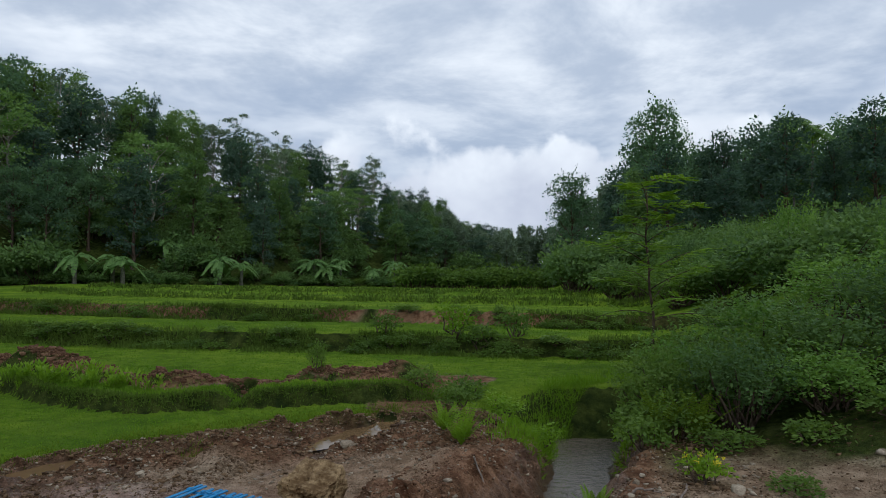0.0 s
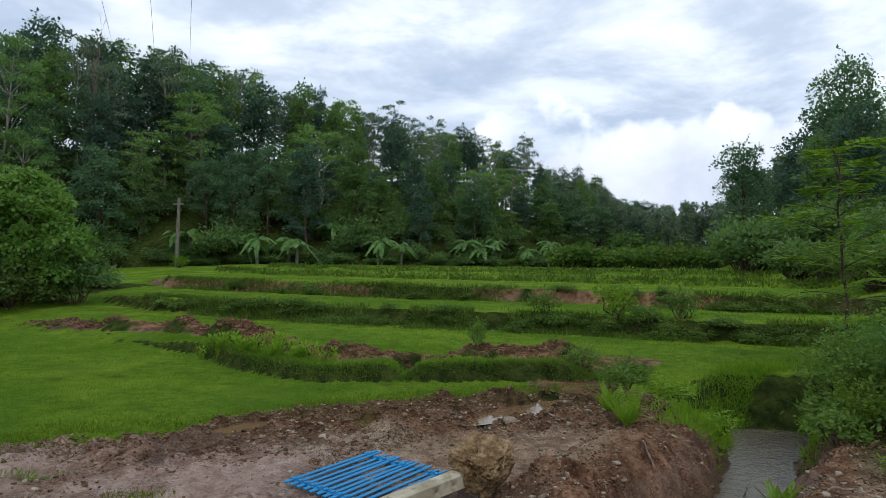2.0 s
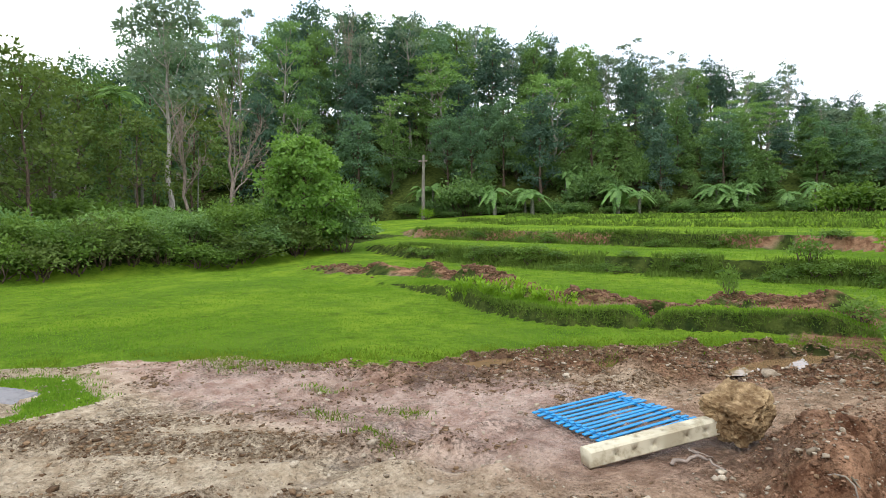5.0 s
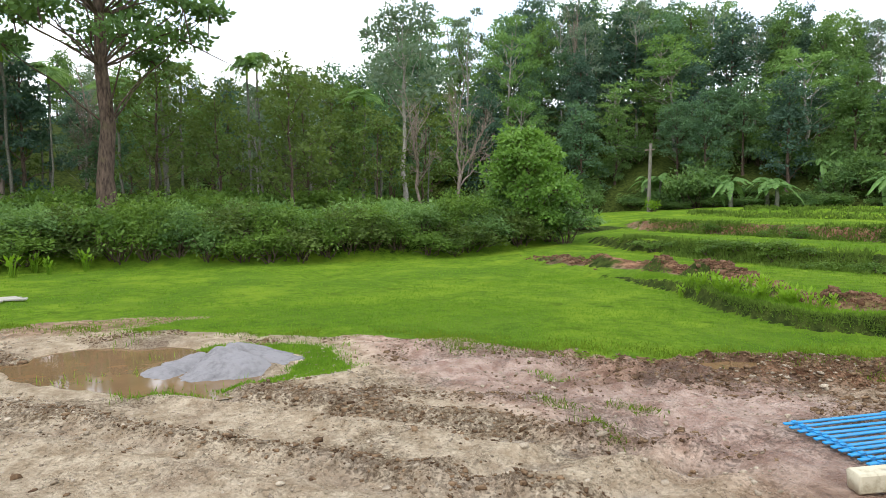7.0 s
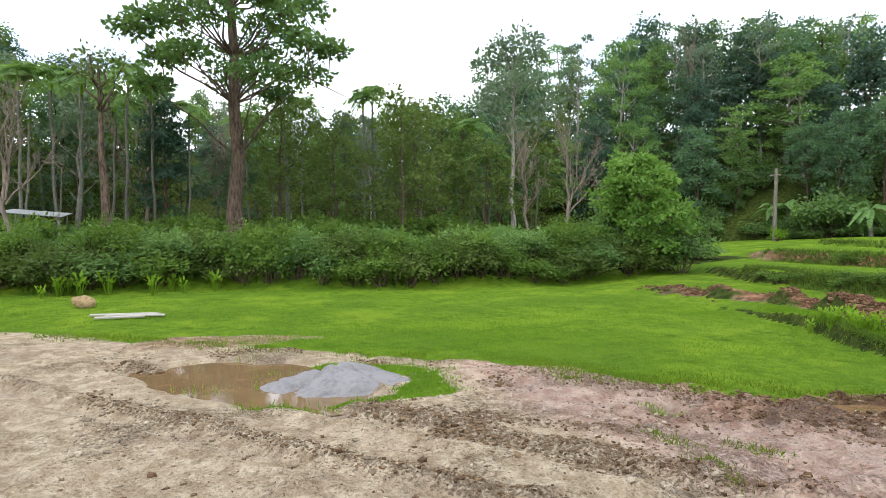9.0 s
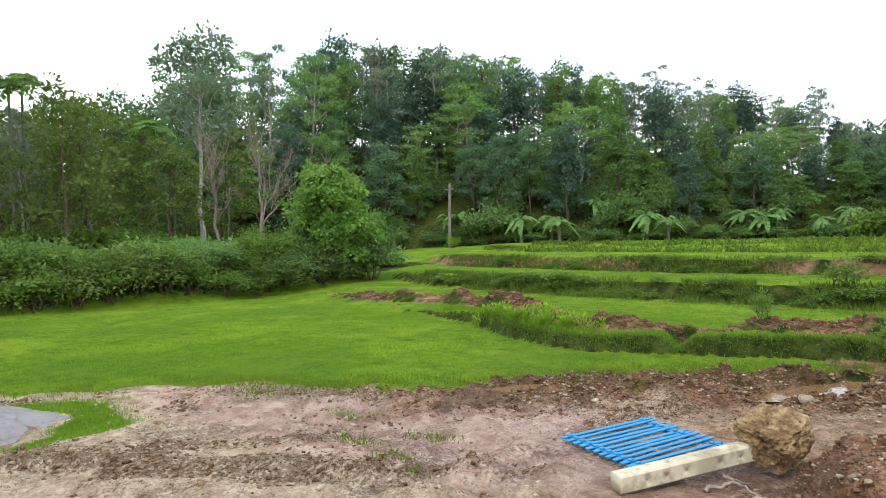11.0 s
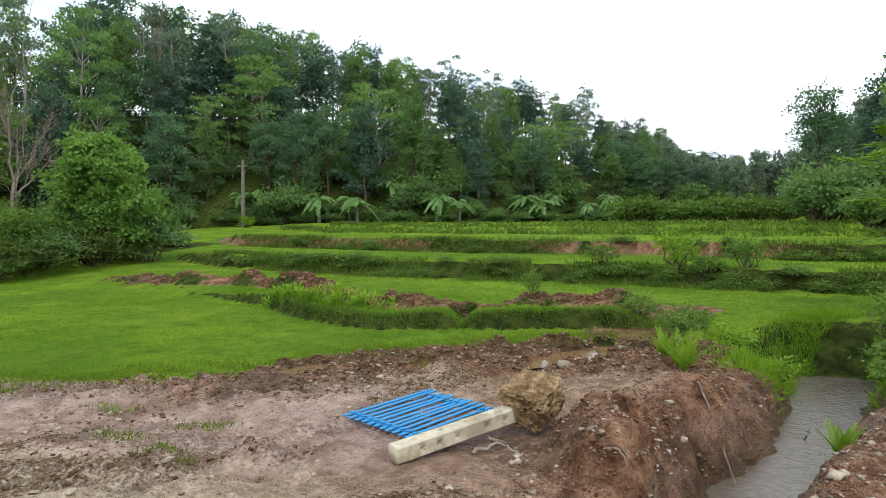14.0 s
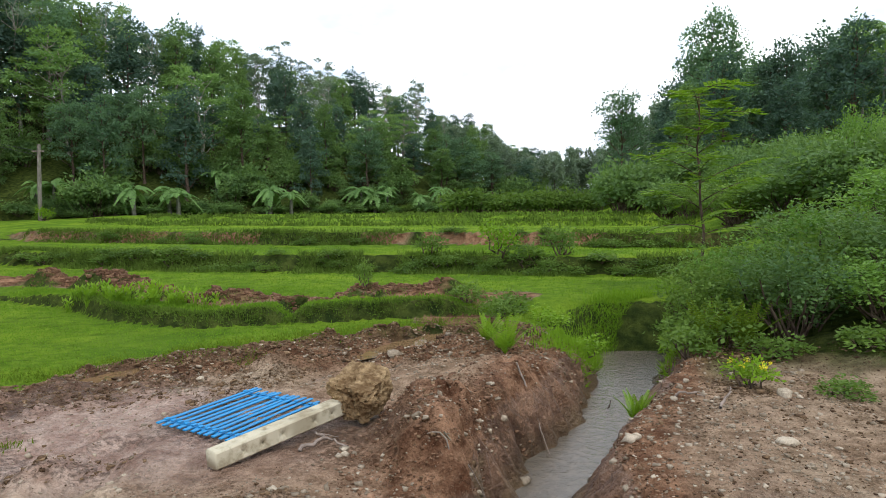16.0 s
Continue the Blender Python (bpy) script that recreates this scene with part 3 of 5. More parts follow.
def broadleaf(name, seed, label, height, crown_base, spread, lobes, leaves, leaf, bark, foliage, trunk=0.2, flat=0.82, lean=0.3, droop=0.1, twigs=True, category="tree", core=0.0, ball=(0.36, 0.56), limb=0.30):
    """A tree: tapered trunk, limbs to each lobe of the crown, and leaves in lobes."""
    rng = np.random.default_rng(seed)
    thing = root(name, label, category)
    wood, crown = Shape(), Shape()
    top = np.array([rng.normal() * lean, rng.normal() * lean, height * 0.93])
    spine = wiggle(rng, (0, 0, -0.4), top, 9, 0.05 * height / 8)
    wood.tube(spine, np.linspace(trunk, trunk * 0.18, 9) + np.array([trunk * 0.45] + [0] * 8), 8)
    for i in range(lobes):
        f = crown_base + (1 - crown_base) * (i + 0.5) / lobes
        ang = i * 2.4 + rng.uniform(-0.4, 0.4)
        reach = spread * (0.35 + 0.65 * math.sin(math.pi * min(1, 0.25 + 0.72 * (f - crown_base) / (1 - crown_base)))) * rng.uniform(0.5, 0.95)
        stem = spine[min(8, max(1, int(f * 8 - 0.3)))]
        c = np.array([stem[0] + reach * math.cos(ang), stem[1] + reach * math.sin(ang), height * f * rng.uniform(0.95, 1.02)])
        wood.tube(wiggle(rng, stem, c, 5, 0.1), np.linspace(trunk * limb, trunk * limb * 0.25, 5), 5)
        size = spread * rng.uniform(*ball)
        clump(crown, rng, c, (size, size, size * flat), leaves // lobes, leaf, leaf * 0.62, droop)
        if twigs:
            for _ in range(3):
                end = c + rng.normal(size=3) * size * 0.6
                wood.tube(wiggle(rng, c, end, 3, 0.05), np.linspace(trunk * 0.1, trunk * 0.03, 3), 4)
    if core:
        low, high = height * crown_base, height * 0.97
        clump(crown, rng, (0, 0, (low + high) / 2), (spread * 0.62, spread * 0.62, (high - low) * 0.5), int(leaves * core), leaf * 1.2, leaf * 0.8, droop, 0.6)
    part("trunk", wood.mesh("trunk", bark), thing)
    part("crown", crown.mesh("crown", foliage), thing)
    return thing


def shrub(name, seed, label, radius, height, lobes, leaves, leaf, foliage, category="shrub", size=(0.42, 0.62)):
    rng = np.random.default_rng(seed)
    thing = root(name, label, category)
    wood, crown = Shape(), Shape()
    for i in range(lobes):
        ang, r = i * 2.4, radius * 0.75 * math.sqrt((i + 0.3) / lobes)
        h = height * rng.uniform(0.28, 0.72)
        c = np.array([r * math.cos(ang), r * math.sin(ang), h])
        wood.tube(wiggle(rng, (0.1 * c[0], 0.1 * c[1], -0.15), c, 5, 0.05), np.linspace(0.03, 0.008, 5), 5)
        wide = radius * rng.uniform(*size)
        clump(crown, rng, c, (wide, wide, height * rng.uniform(0.32, 0.5)), leaves // lobes, leaf, leaf * 0.55, 0.1, 0.45)
    part("woody_base", wood.mesh("woody_base", BARK), thing)
    part("foliage", crown.mesh("foliage", foliage), thing)
    return thing
build_ground()
RNG = np.random.default_rng(5)
STORE = [0]


def shelve(thing):
    """Plants the pattern tree itself far off in the woods beyond the ridge."""
    STORE[0] += 1
    x, y = -30.0 + 5.5 * STORE[0], 118.0
    thing.matrix_basis = pose(x, y, zg(x, y))
    return thing


def plant(kind, x, y, scale, tall=None, turn=None, sink=0.05):
    turn = RNG.uniform(0, 360) if turn is None else turn
    return copy_thing(kind, scaled(x, y, zg(x, y) - sink, turn, scale, tall or scale))


# ---- concrete post, its footing and the blue panel ----
def concrete_post():
    L, W, H = 1.22, 0.125, 0.122
    thing = root("concrete_post", "pale concrete fence post with bolt holes, fallen on mud", "post")
    beam = Shape()

    def face(origin, u, v, wide, holes, radius):
        """A long face with round holes sunk in it."""
        origin, u, v = (np.array(a, float) for a in (origin, u, v))
        n = np.cross(u, v)
        marks = [0.0]
        for h in holes:
            marks += [h - 0.045, h + 0.045]
        marks.append(L)
        for i, (a, b) in enumerate(zip(marks, marks[1:])):
            q = [origin + u * a, origin + u * b, origin + u * b + v * wide, origin + u * a + v * wide]
            if i % 2 == 0:
                beam.add(q, [(0, 1, 2, 3)])
                continue
            c = origin + u * (a + b) / 2 + v * wide / 2
            rim = [q[0], (q[0] + q[1]) / 2, q[1], (q[1] + q[2]) / 2, q[2], (q[2] + q[3]) / 2, q[3], (q[3] + q[0]) / 2]
            dirs = [(-1, -1), (0, -1), (1, -1), (1, 0), (1, 1), (0, 1), (-1, 1), (-1, 0)]
            ring = [c + (u * d[0] + v * d[1]) / math.hypot(*d) * radius for d in dirs]
            cup = [p - n * 0.05 for p in ring]
            f = [(j, (j + 1) % 8, 8 + (j + 1) % 8, 8 + j) for j in range(8)] + [(8 + j, 8 + (j + 1) % 8, 16 + (j + 1) % 8, 16 + j) for j in range(8)]
            beam.add(rim + ring + cup, f + [(16, 17, 18, 19), (16, 19, 20, 23), (20, 21, 22, 23)])
    b = 0.012
    face((0, -W / 2 + b, H), (1, 0, 0), (0, 1, 0), W - 2 * b, (0.16, 0.40, 0.62, 0.82, 1.02), 0.016)
    face((0, -W / 2, b), (1, 0, 0), (0, 0, 1), H - 2 * b, (0.19, 0.34, 0.50, 0.78, 0.95), 0.011)
    y0, y1 = -W / 2, W / 2
    loop = [(y0 + b, H), (y0, H - b), (y0, b), (y0 + b, 0), (y1 - b, 0), (y1, b), (y1, H - b), (y1 - b, H)]
    for i in (0, 2, 3, 4, 5, 6):
        (ya, za), (yb, zb) = loop[i], loop[i + 1]
        beam.add([(0, ya, za), (0, yb, zb), (L, yb, zb), (L, ya, za)], [(0, 3, 2, 1)])
    # chipped, narrowed end
    end = [(-0.012, y * 0.97, 0.002 + z * 0.965) for y, z in loop]
    beam.add([(0, y, z) for y, z in loop] + end, [(i, (i + 1) % 8, 8 + (i + 1) % 8, 8 + i) for i in range(8)] + [(8, 9, 10, 11), (8, 11, 12, 15), (12, 13, 14, 15)])
    part("beam", beam.mesh("beam", CONCRETE), thing)
    thing.matrix_basis = pose(-1.76, 4.10, 0.0, 0, -5.0, 53.5)
    # rough footing that came out of the ground with it
    rng = np.random.default_rng(3)
    bm = bmesh.new()
    bmesh.ops.create_icosphere(bm, subdivisions=5, radius=1.0)
    for v in bm.verts:
        p = v.co.copy()
        box = max(abs(p.x), abs(p.y), abs(p.z))
        p = p * (0.25 + 0.75 / box) * 0.80
        n = noise.fractal(v.co * 1.7, 0.8, 2.1, 3) * 0.20 - abs(noise.fractal(v.co * 3.6, 0.8, 2.0, 4)) * 0.20 + 0.05 + noise.fractal(v.co * 15.0, 0.7, 2.0, 3) * 0.035
        v.co = Vector((p.x * 0.27, p.y * 0.24, p.z * 0.19)) * (1 + n)
    me = bpy.data.meshes.new("footing")
    bm.to_mesh(me)
    bm.free()
    me.materials.append(BOULDER)
    part("footing", me, thing, "rough lump of yellow-brown footing concrete").matrix_basis = pose(1.27, -0.03, 0.13, 10, -8, 20)


def plain(name, colour, rough, worn, amount, scale=14.0, spec=0.5):
    def build(k):
        place = k.node("ShaderNodeTexCoord").outputs["Object"]
        n = k.noise(place, scale, 6.0, 0.7)
        big = k.noise(place, scale * 0.25, 3.0)
        c = k.mix(k.ramp(n, 0.45, 0.75, 0, amount), (*colour, 1), (*worn, 1))
        c = k.mix(k.ramp(big, 0.5, 0.7, 0, amount * 0.6), c, (*worn, 1))
        return k.node("ShaderNodeBsdfPrincipled", {"Base Color": c, "Roughness": rough, "Specular IOR Level": spec, "Normal": bumped(k, n, 0.25, 0.004)}).outputs[0]
    return surface(name, build)


CONCRETE = plain("pale_concrete", (0.54, 0.48, 0.34), 0.9, (0.23, 0.18, 0.10), 0.9, 9.0, 0.2)
BLUE = plain("blue_paint", (0.020, 0.24, 0.50), 0.6, (0.16, 0.20, 0.22), 0.4, 22.0, 0.25)
ZINC = plain("grey_zinc_sheet", (0.26, 0.27, 0.26), 0.7, (0.18, 0.14, 0.10), 0.6, 5.0)
WHITEWOOD = plain("whitish_timber", (0.38, 0.35, 0.29), 0.9, (0.28, 0.25, 0.2), 0.6)
WIRE = plain("dark_cable", (0.03, 0.03, 0.03), 0.6, (0.05, 0.05, 0.05), 0.3)


def bar(lo, hi, b=0.004):
    """A box with bevelled edges between two corners."""
    bm = bmesh.new()
    bmesh.ops.create_cube(bm, size=1.0)
    for v in bm.verts:
        v.co = Vector([lo[i] + (hi[i] - lo[i]) * (v.co[i] + 0.5) for i in range(3)])
    bmesh.ops.bevel(bm, geom=bm.edges[:], offset=b, segments=1, affect="EDGES")
    return bm


def part_bm(name, bm, material, parent, label=""):
    me = bpy.data.meshes.new(name)
    bm.to_mesh(me)
    bm.free()
    me.materials.append(material)
    return part(name, me, parent, label)


def picket_panel():
    thing = root("picket_panel", "bright blue painted steel picket panel lying on wet mud", "fence panel")
    slat = None
    for i in range(15):
        y = 0.005 + i * 0.0715
        if slat is None:
            slat = part_bm("picket", bar((-0.03, -0.017, 0.0), (1.06, 0.017, 0.012), 0.003), BLUE, thing)
            ob = slat
        else:
            ob = part("picket", slat.data, thing)
        ob.matrix_basis = pose(RNG.uniform(-0.012, 0.012), -y, 0.012 + RNG.uniform(-0.003, 0.003), RNG.uniform(-3, 3), RNG.uniform(-0.4, 0.4), RNG.uniform(-0.5, 0.5))
    for x in (0.07, 0.93):
        part_bm("rail", bar((x - 0.018, -1.03, 0.0), (x + 0.018, 0.03, 0.011), 0.003), BLUE, thing)
    clip = None
    for x in (0.07, 0.93):
        for i in range(15):
            if clip is None:
                clip = part_bm("clip", bar((-0.022, -0.016, 0.0), (0.022, 0.016, 0.012), 0.003), BLUE, thing)
                ob = clip
            else:
                ob = part("clip", clip.data, thing)
            ob.matrix_basis = pose(x, -0.005 - i * 0.0715, 0.023, RNG.uniform(-4, 4), 0, RNG.uniform(-6, 6))
    thing.matrix_basis = pose(-2.50, 4.80, zg(-2.2, 4.9) + 0.03, 2.0, 0.5, 68.5)


concrete_post()
picket_panel()

# ---- water ----
def water_material(name, colour, ripple, scale):
    def build(k):
        place = k.node("ShaderNodeTexCoord").outputs["Object"]
        n = k.noise(place, scale, 4.0, 0.6, 0.3)
        n2 = k.noise(place, scale * 3.1, 3.0, 0.6)
        h = k.math("ADD", n, k.math("MULTIPLY", n2, 0.35))
        c = k.mix(k.ramp(n, 0.4, 0.7, 0, 0.4), (*colour, 1), (colour[0] * 1.6, colour[1] * 1.5, colour[2] * 1.4, 1))
        return k.node("ShaderNodeBsdfPrincipled", {"Base Color": c, "Roughness": 0.04, "IOR": 1.33, "Normal": bumped(k, h, ripple, 0.012)}).outputs[0]
    return surface(name, build)


def flat_water(name, label, outline, z, material, category):
    """A still sheet of water inside an outline, a little larger than its hollow."""
    bm = bmesh.new()
    bm.faces.new([bm.verts.new((x, y, z)) for x, y in outline])
    me = bpy.data.meshes.new(name)
    bm.to_mesh(me)
    bm.free()
    me.materials.append(material)
    tagged(new(name, me), label, category, kind="structure")


def oval(cx, cy, a, b, turn, n=40):
    t = np.linspace(0, 2 * math.pi, n, endpoint=False)
    u, v = a * np.cos(t), b * np.sin(t)
    return list(zip(cx + u * math.cos(turn) - v * math.sin(turn), cy + u * math.sin(turn) + v * math.cos(turn)))


def stream_water():
    pts = np.array(STREAM)
    fine = np.linspace(0, len(pts) - 1, 70)
    px, py = (np.interp(fine, np.arange(len(pts)), pts[:, i]) for i in (0, 1))
    way = unit(np.stack([np.gradient(px), np.gradient(py)], -1))
    side = np.stack([-way[:, 1], way[:, 0]], -1)
    across = np.linspace(-0.75, 0.75, 13)
    v = np.array([[(px[i] + side[i, 0] * a, py[i] + side[i, 1] * a, WATER) for a in across] for i in range(70)])
    f = [(i * 13 + j, i * 13 + j + 1, i * 13 + j + 14, i * 13 + j + 13) for i in range(69) for j in range(12)]
    sh = Shape()
    sh.add(v.reshape(-1, 3), f)
    me = sh.mesh("stream", water_material("stream_water", (0.12, 0.10, 0.075), 1.0, 12.0))
    me.shade_smooth()
    tagged(new("stream", me), "shallow grey stream rippling between muddy banks", "stream", kind="structure")


stream_water()
MUDWATER = water_material("puddle_water", (0.17, 0.105, 0.05), 0.04, 3.0)
flat_water("puddle_water", "still brown puddle mirroring the white sky", oval(-7.75, 1.3, 1.9, 1.15, 0.52), -0.032, MUDWATER, "puddle")
flat_water("ditch_water", "narrow muddy puddle along the grass edge", oval(-1.0, 8.15, 1.15, 0.29, 0.96), -0.035, MUDWATER, "puddle")
flat_water("rut_water", "small brown puddle in churned mud below the grass", oval(-3.85, 6.5, 0.62, 0.24, 1.05), -0.04, MUDWATER, "puddle")


# ---- mud clods, stones, sand heap ----
def lump_block(rng, n):
    """n small angular lumps: corner coordinates on a 3 x 3 x 3 lattice pushed into rough balls."""
    lat = [(x, y, z) for x in (-1, 0, 1) for y in (-1, 0, 1) for z in (-1, 0, 1) if (x, y, z) != (0, 0, 0)]
    at = {p: i for i, p in enumerate(lat)}
    faces = []
    for ax in range(3):
        for s in (-1, 1):
            for a in (-1, 0):
                for b in (-1, 0):
                    q = []
                    for da, db in ((0, 0), (1, 0), (1, 1), (0, 1)):
                        p = [0, 0, 0]
                        p[ax], p[(ax + 1) % 3], p[(ax + 2) % 3] = s, a + da, b + db
                        q.append(at[tuple(p)])
                    faces.append(q if s > 0 else q[::-1])
    base = unit(np.array(lat, float)) * (0.75 + 0.25 * np.abs(np.array(lat)).max(1, keepdims=True))
    v = base[None] * (1 + rng.normal(size=(n, 26, 1)) * 0.17)
    return v, np.array(faces)


def crumb_block(rng, n):
    """n angular crumbs of eight corners each."""
    base = np.array([(x, y, z) for x in (-1, 1) for y in (-1, 1) for z in (-1, 1)], float) * 0.72
    v = base[None] * (1 + rng.normal(size=(n, 8, 1)) * 0.28) + rng.normal(size=(n, 8, 3)) * 0.18
    return v, np.array([(0, 1, 3, 2), (4, 6, 7, 5), (0, 4, 5, 1), (2, 3, 7, 6), (0, 2, 6, 4), (1, 5, 7, 3)])


def scatter_lumps(name, label, spots, sizes, material, seed, flat=0.65, category="mud"):
    rng = np.random.default_rng(seed)
    n = len(spots)
    v, f = crumb_block(rng, n)
    ang = rng.uniform(0, 2 * math.pi, n)
    stretch = np.stack([rng.uniform(0.7, 1.4, n), rng.uniform(0.7, 1.2, n), flat * rng.uniform(0.6, 1.2, n)], -1)
    v = v * stretch[:, None] * np.asarray(sizes)[:, None, None]
    c, s = np.cos(ang)[:, None], np.sin(ang)[:, None]
    v = np.stack([v[..., 0] * c - v[..., 1] * s, v[..., 0] * s + v[..., 1] * c, v[..., 2]], -1)
    z = ground_height(spots[:, 0], spots[:, 1]) + np.asarray(sizes) * 0.15
    v = v + np.stack([spots[:, 0], spots[:, 1], z], -1)[:, None]
    sh = Shape()
    sh.add(v.reshape(-1, 3), (np.arange(n)[:, None, None] * v.shape[1] + f[None]).reshape(-1, 4))
    tagged(new(name, sh.mesh(name, material)), label, category, kind="stuff")


def bare_spots(rng, n, weight):
    """Points on the bare ground, more of them where weight is high."""
    out = []
    while len(out) < n:
        x, y = rng.uniform(-11, 3.2, 4000), rng.uniform(-0.5, 9.5, 4000)
        keep = (rng.random(4000) < weight(x, y)) & (y < FIELD_EDGE(x) - 0.05)
        keep &= ~((np.abs((x + 1.75) * 0.8 - (y - 4.8) * 0.6) < 0.7) & (np.abs((x + 1.75) * 0.6 + (y - 4.8) * 0.8) < 0.85))
        keep &= trail(x, y, STREAM) > 0.4
        keep &= np.hypot((x + 7.6) / 1.7, (y - 1.5) / 1.25) > 1
        out += list(zip(x[keep], y[keep]))
    return np.array(out[:n])


scatter = np.random.default_rng(17)
spots = bare_spots(scatter, 21000, rows_of_clods)
belt = smooth(2.0, 0.5, np.abs(spots[:, 1] - FIELD_EDGE(spots[:, 0]) + 0.7)) * smooth(-6, -4, spots[:, 0])
scatter_lumps("mud_clods", "scattered brown crumbled mud clods on the ground", spots, scatter.gamma(1.4, 0.0040, len(spots)) + 0.0025 + 0.008 * belt * scatter.random(len(spots)) ** 2, CLOD, 18)
spots = bare_spots(scatter, 11000, lambda x, y: 0.15 + 0.6 * smooth(-0.1, 0.5, grain(x, y, 1.6, 95, 2)))
scatter_lumps("gravel", "loose pale gravel strewn over sandy mud", spots, scatter.gamma(1.8, 0.0035, len(spots)) + 0.003, STONE, 19, 0.7, "gravel")
along = np.array(BUND)
f = scatter.uniform(0.6, len(along) - 1.4, 12000)
spots = np.stack([np.interp(f, np.arange(len(along)), along[:, i]) for i in (0, 1)], -1) + np.stack([scatter.normal(0, 0.25, 12000), 0.62 + scatter.normal(0, 0.24, 12000)], -1)
spots = spots[grain(spots[:, 0], spots[:, 1], 1.4, 97, 2) > -0.3]
scatter_lumps("dug_earth", "dug reddish earth thrown along the paddy ridge", spots, scatter.gamma(1.5, 0.0075, len(spots)) + 0.004, REDCLOD, 20, 0.8, "earth")
bank = np.stack([scatter.uniform(-1.1, 1.2, 12000), scatter.uniform(3.6, 8.8, 12000)], -1)
bank = bank[(trail(bank[:, 0], bank[:, 1], STREAM) > 0.35) & (trail(bank[:, 0], bank[:, 1], STREAM) < 1.3)]
scatter_lumps("bank_clods", "crumbling brown clods on the stream bank", bank, scatter.gamma(1.2, 0.0036, len(bank)) + 0.002, REDCLOD, 22)
spots = np.stack([scatter.uniform(0.6, 5.0, 6000), scatter.uniform(3.4, 7.6, 6000)], -1)
spots = spots[(trail(spots[:, 0], spots[:, 1], STREAM) > 0.42) & (spots[:, 0] > 0.9 + 0.2 * (spots[:, 1] - 4))]
scatter_lumps("bank_gravel", "crumbled soil and gravel on the far stream bank", spots, scatter.gamma(1.2, 0.0030, len(spots)) + 0.002, CLOD, 23)


def stone_mesh(seed):
    rng = np.random.default_rng(seed)
    v, f = lump_block(rng, 1)
    v = v * (1 + rng.normal(size=(1, 26, 1)) * 0.16) + rng.normal(size=(1, 26, 3)) * 0.13
    sh = Shape()
    sh.add(v[0] * np.array([1.0, 0.8, 0.5]), f)
    me = sh.mesh("stone", STONE)
    return me


def stones():
    meshes = [stone_mesh(s) for s in range(60, 66)]
    rng = np.random.default_rng(33)
    spots = list(bare_spots(rng, 270, lambda x, y: 0.2 + 0.8 * smooth(0, 0.5, grain(x, y, 1.6, 95, 2))))
    sizes = list(rng.gamma(1.6, 0.008, 270) + 0.009)
    for _ in range(26):
        spots.append((rng.uniform(1.0, 4.4), rng.uniform(3.9, 6.8)))
        sizes.append(rng.gamma(1.6, 0.011) + 0.010)
    for x, y, s in ((2.15, 4.75, 0.11), (3.15, 4.9, 0.09), (0.15, 5.55, 0.09), (0.3, 5.25, 0.10), (0.05, 5.75, 0.06), (0.2, 4.55, 0.11), (-0.05, 4.35, 0.08), (-0.95, 4.37, 0.055), (-2.85, 4.0, 0.05), (-3.25, 3.5, 0.045), (-1.25, 3.75, 0.05), (1.0, 9.15, 0.12), (1.05, 4.75, 0.09), (0.1, 5.65, 0.05), (0.25, 5.75, 0.05), (-6.5, 0.78, 0.05)):
        spots.append((x, y))
        sizes.append(s * 0.62)
    for (x, y), s in zip(spots, sizes):
        if trail(np.array([x]), np.array([y]), STREAM)[0] < 0.2:
            continue
        ob = new("stone", meshes[rng.integers(6)])
        ob.matrix_basis = pose(x, y, zg(x, y) + s * 0.22, rng.uniform(-15, 15), rng.uniform(-15, 15), rng.uniform(0, 360)) @ Matrix.Diagonal((s, s, s, 1))
        tagged(ob, "pale rough stone lying on the mud", "stone", "stones on the mud")


stones()


def sand_heap():
    """A low heap with two crests and slumped gullies between them."""
    n = 90
    u = np.linspace(-1, 1, n)
    gx, gy = np.meshgrid(u * 1.05, u * 0.8)
    r = np.hypot(gx / 0.98, gy / 0.72) + 0.13 * grain(gx, gy, 0.45, 6, 3)
    foot = np.clip(1 - r, 0, 1) ** 0.75
    crest = 0.75 + 0.25 * np.exp(-((gx - 0.10) / 0.35) ** 2) + 0.34 * grain(gx, gy, 0.34, 5, 4)
    gully = 0.16 * np.exp(-((gx - 0.25 + gy * 0.9) / 0.07) ** 2) + 0.11 * np.exp(-((gx + 0.32 - gy * 0.5) / 0.08) ** 2)
    h = 0.33 * foot * (crest - gully * 2.6) + 0.012 * grain(gx, gy, 0.07, 8, 2) * (foot > 0) - 0.07
    idx = np.arange(n * n).reshape(n, n)
    sh = Shape()
    sh.add(np.stack([gx, gy, h], -1).reshape(-1, 3), np.stack([idx[:-1, :-1], idx[:-1, 1:], idx[1:, 1:], idx[1:, :-1]], -1).reshape(-1, 4))
    me = sh.mesh("sand_heap", ASH)
    me.shade_smooth()
    ob = tagged(new("sand_heap", me), "low heap of damp grey sand beside the puddle", "sand heap")
    ob.matrix_basis = pose(-7.25, 2.1, -0.02, 0, 0, 74)


sand_heap()


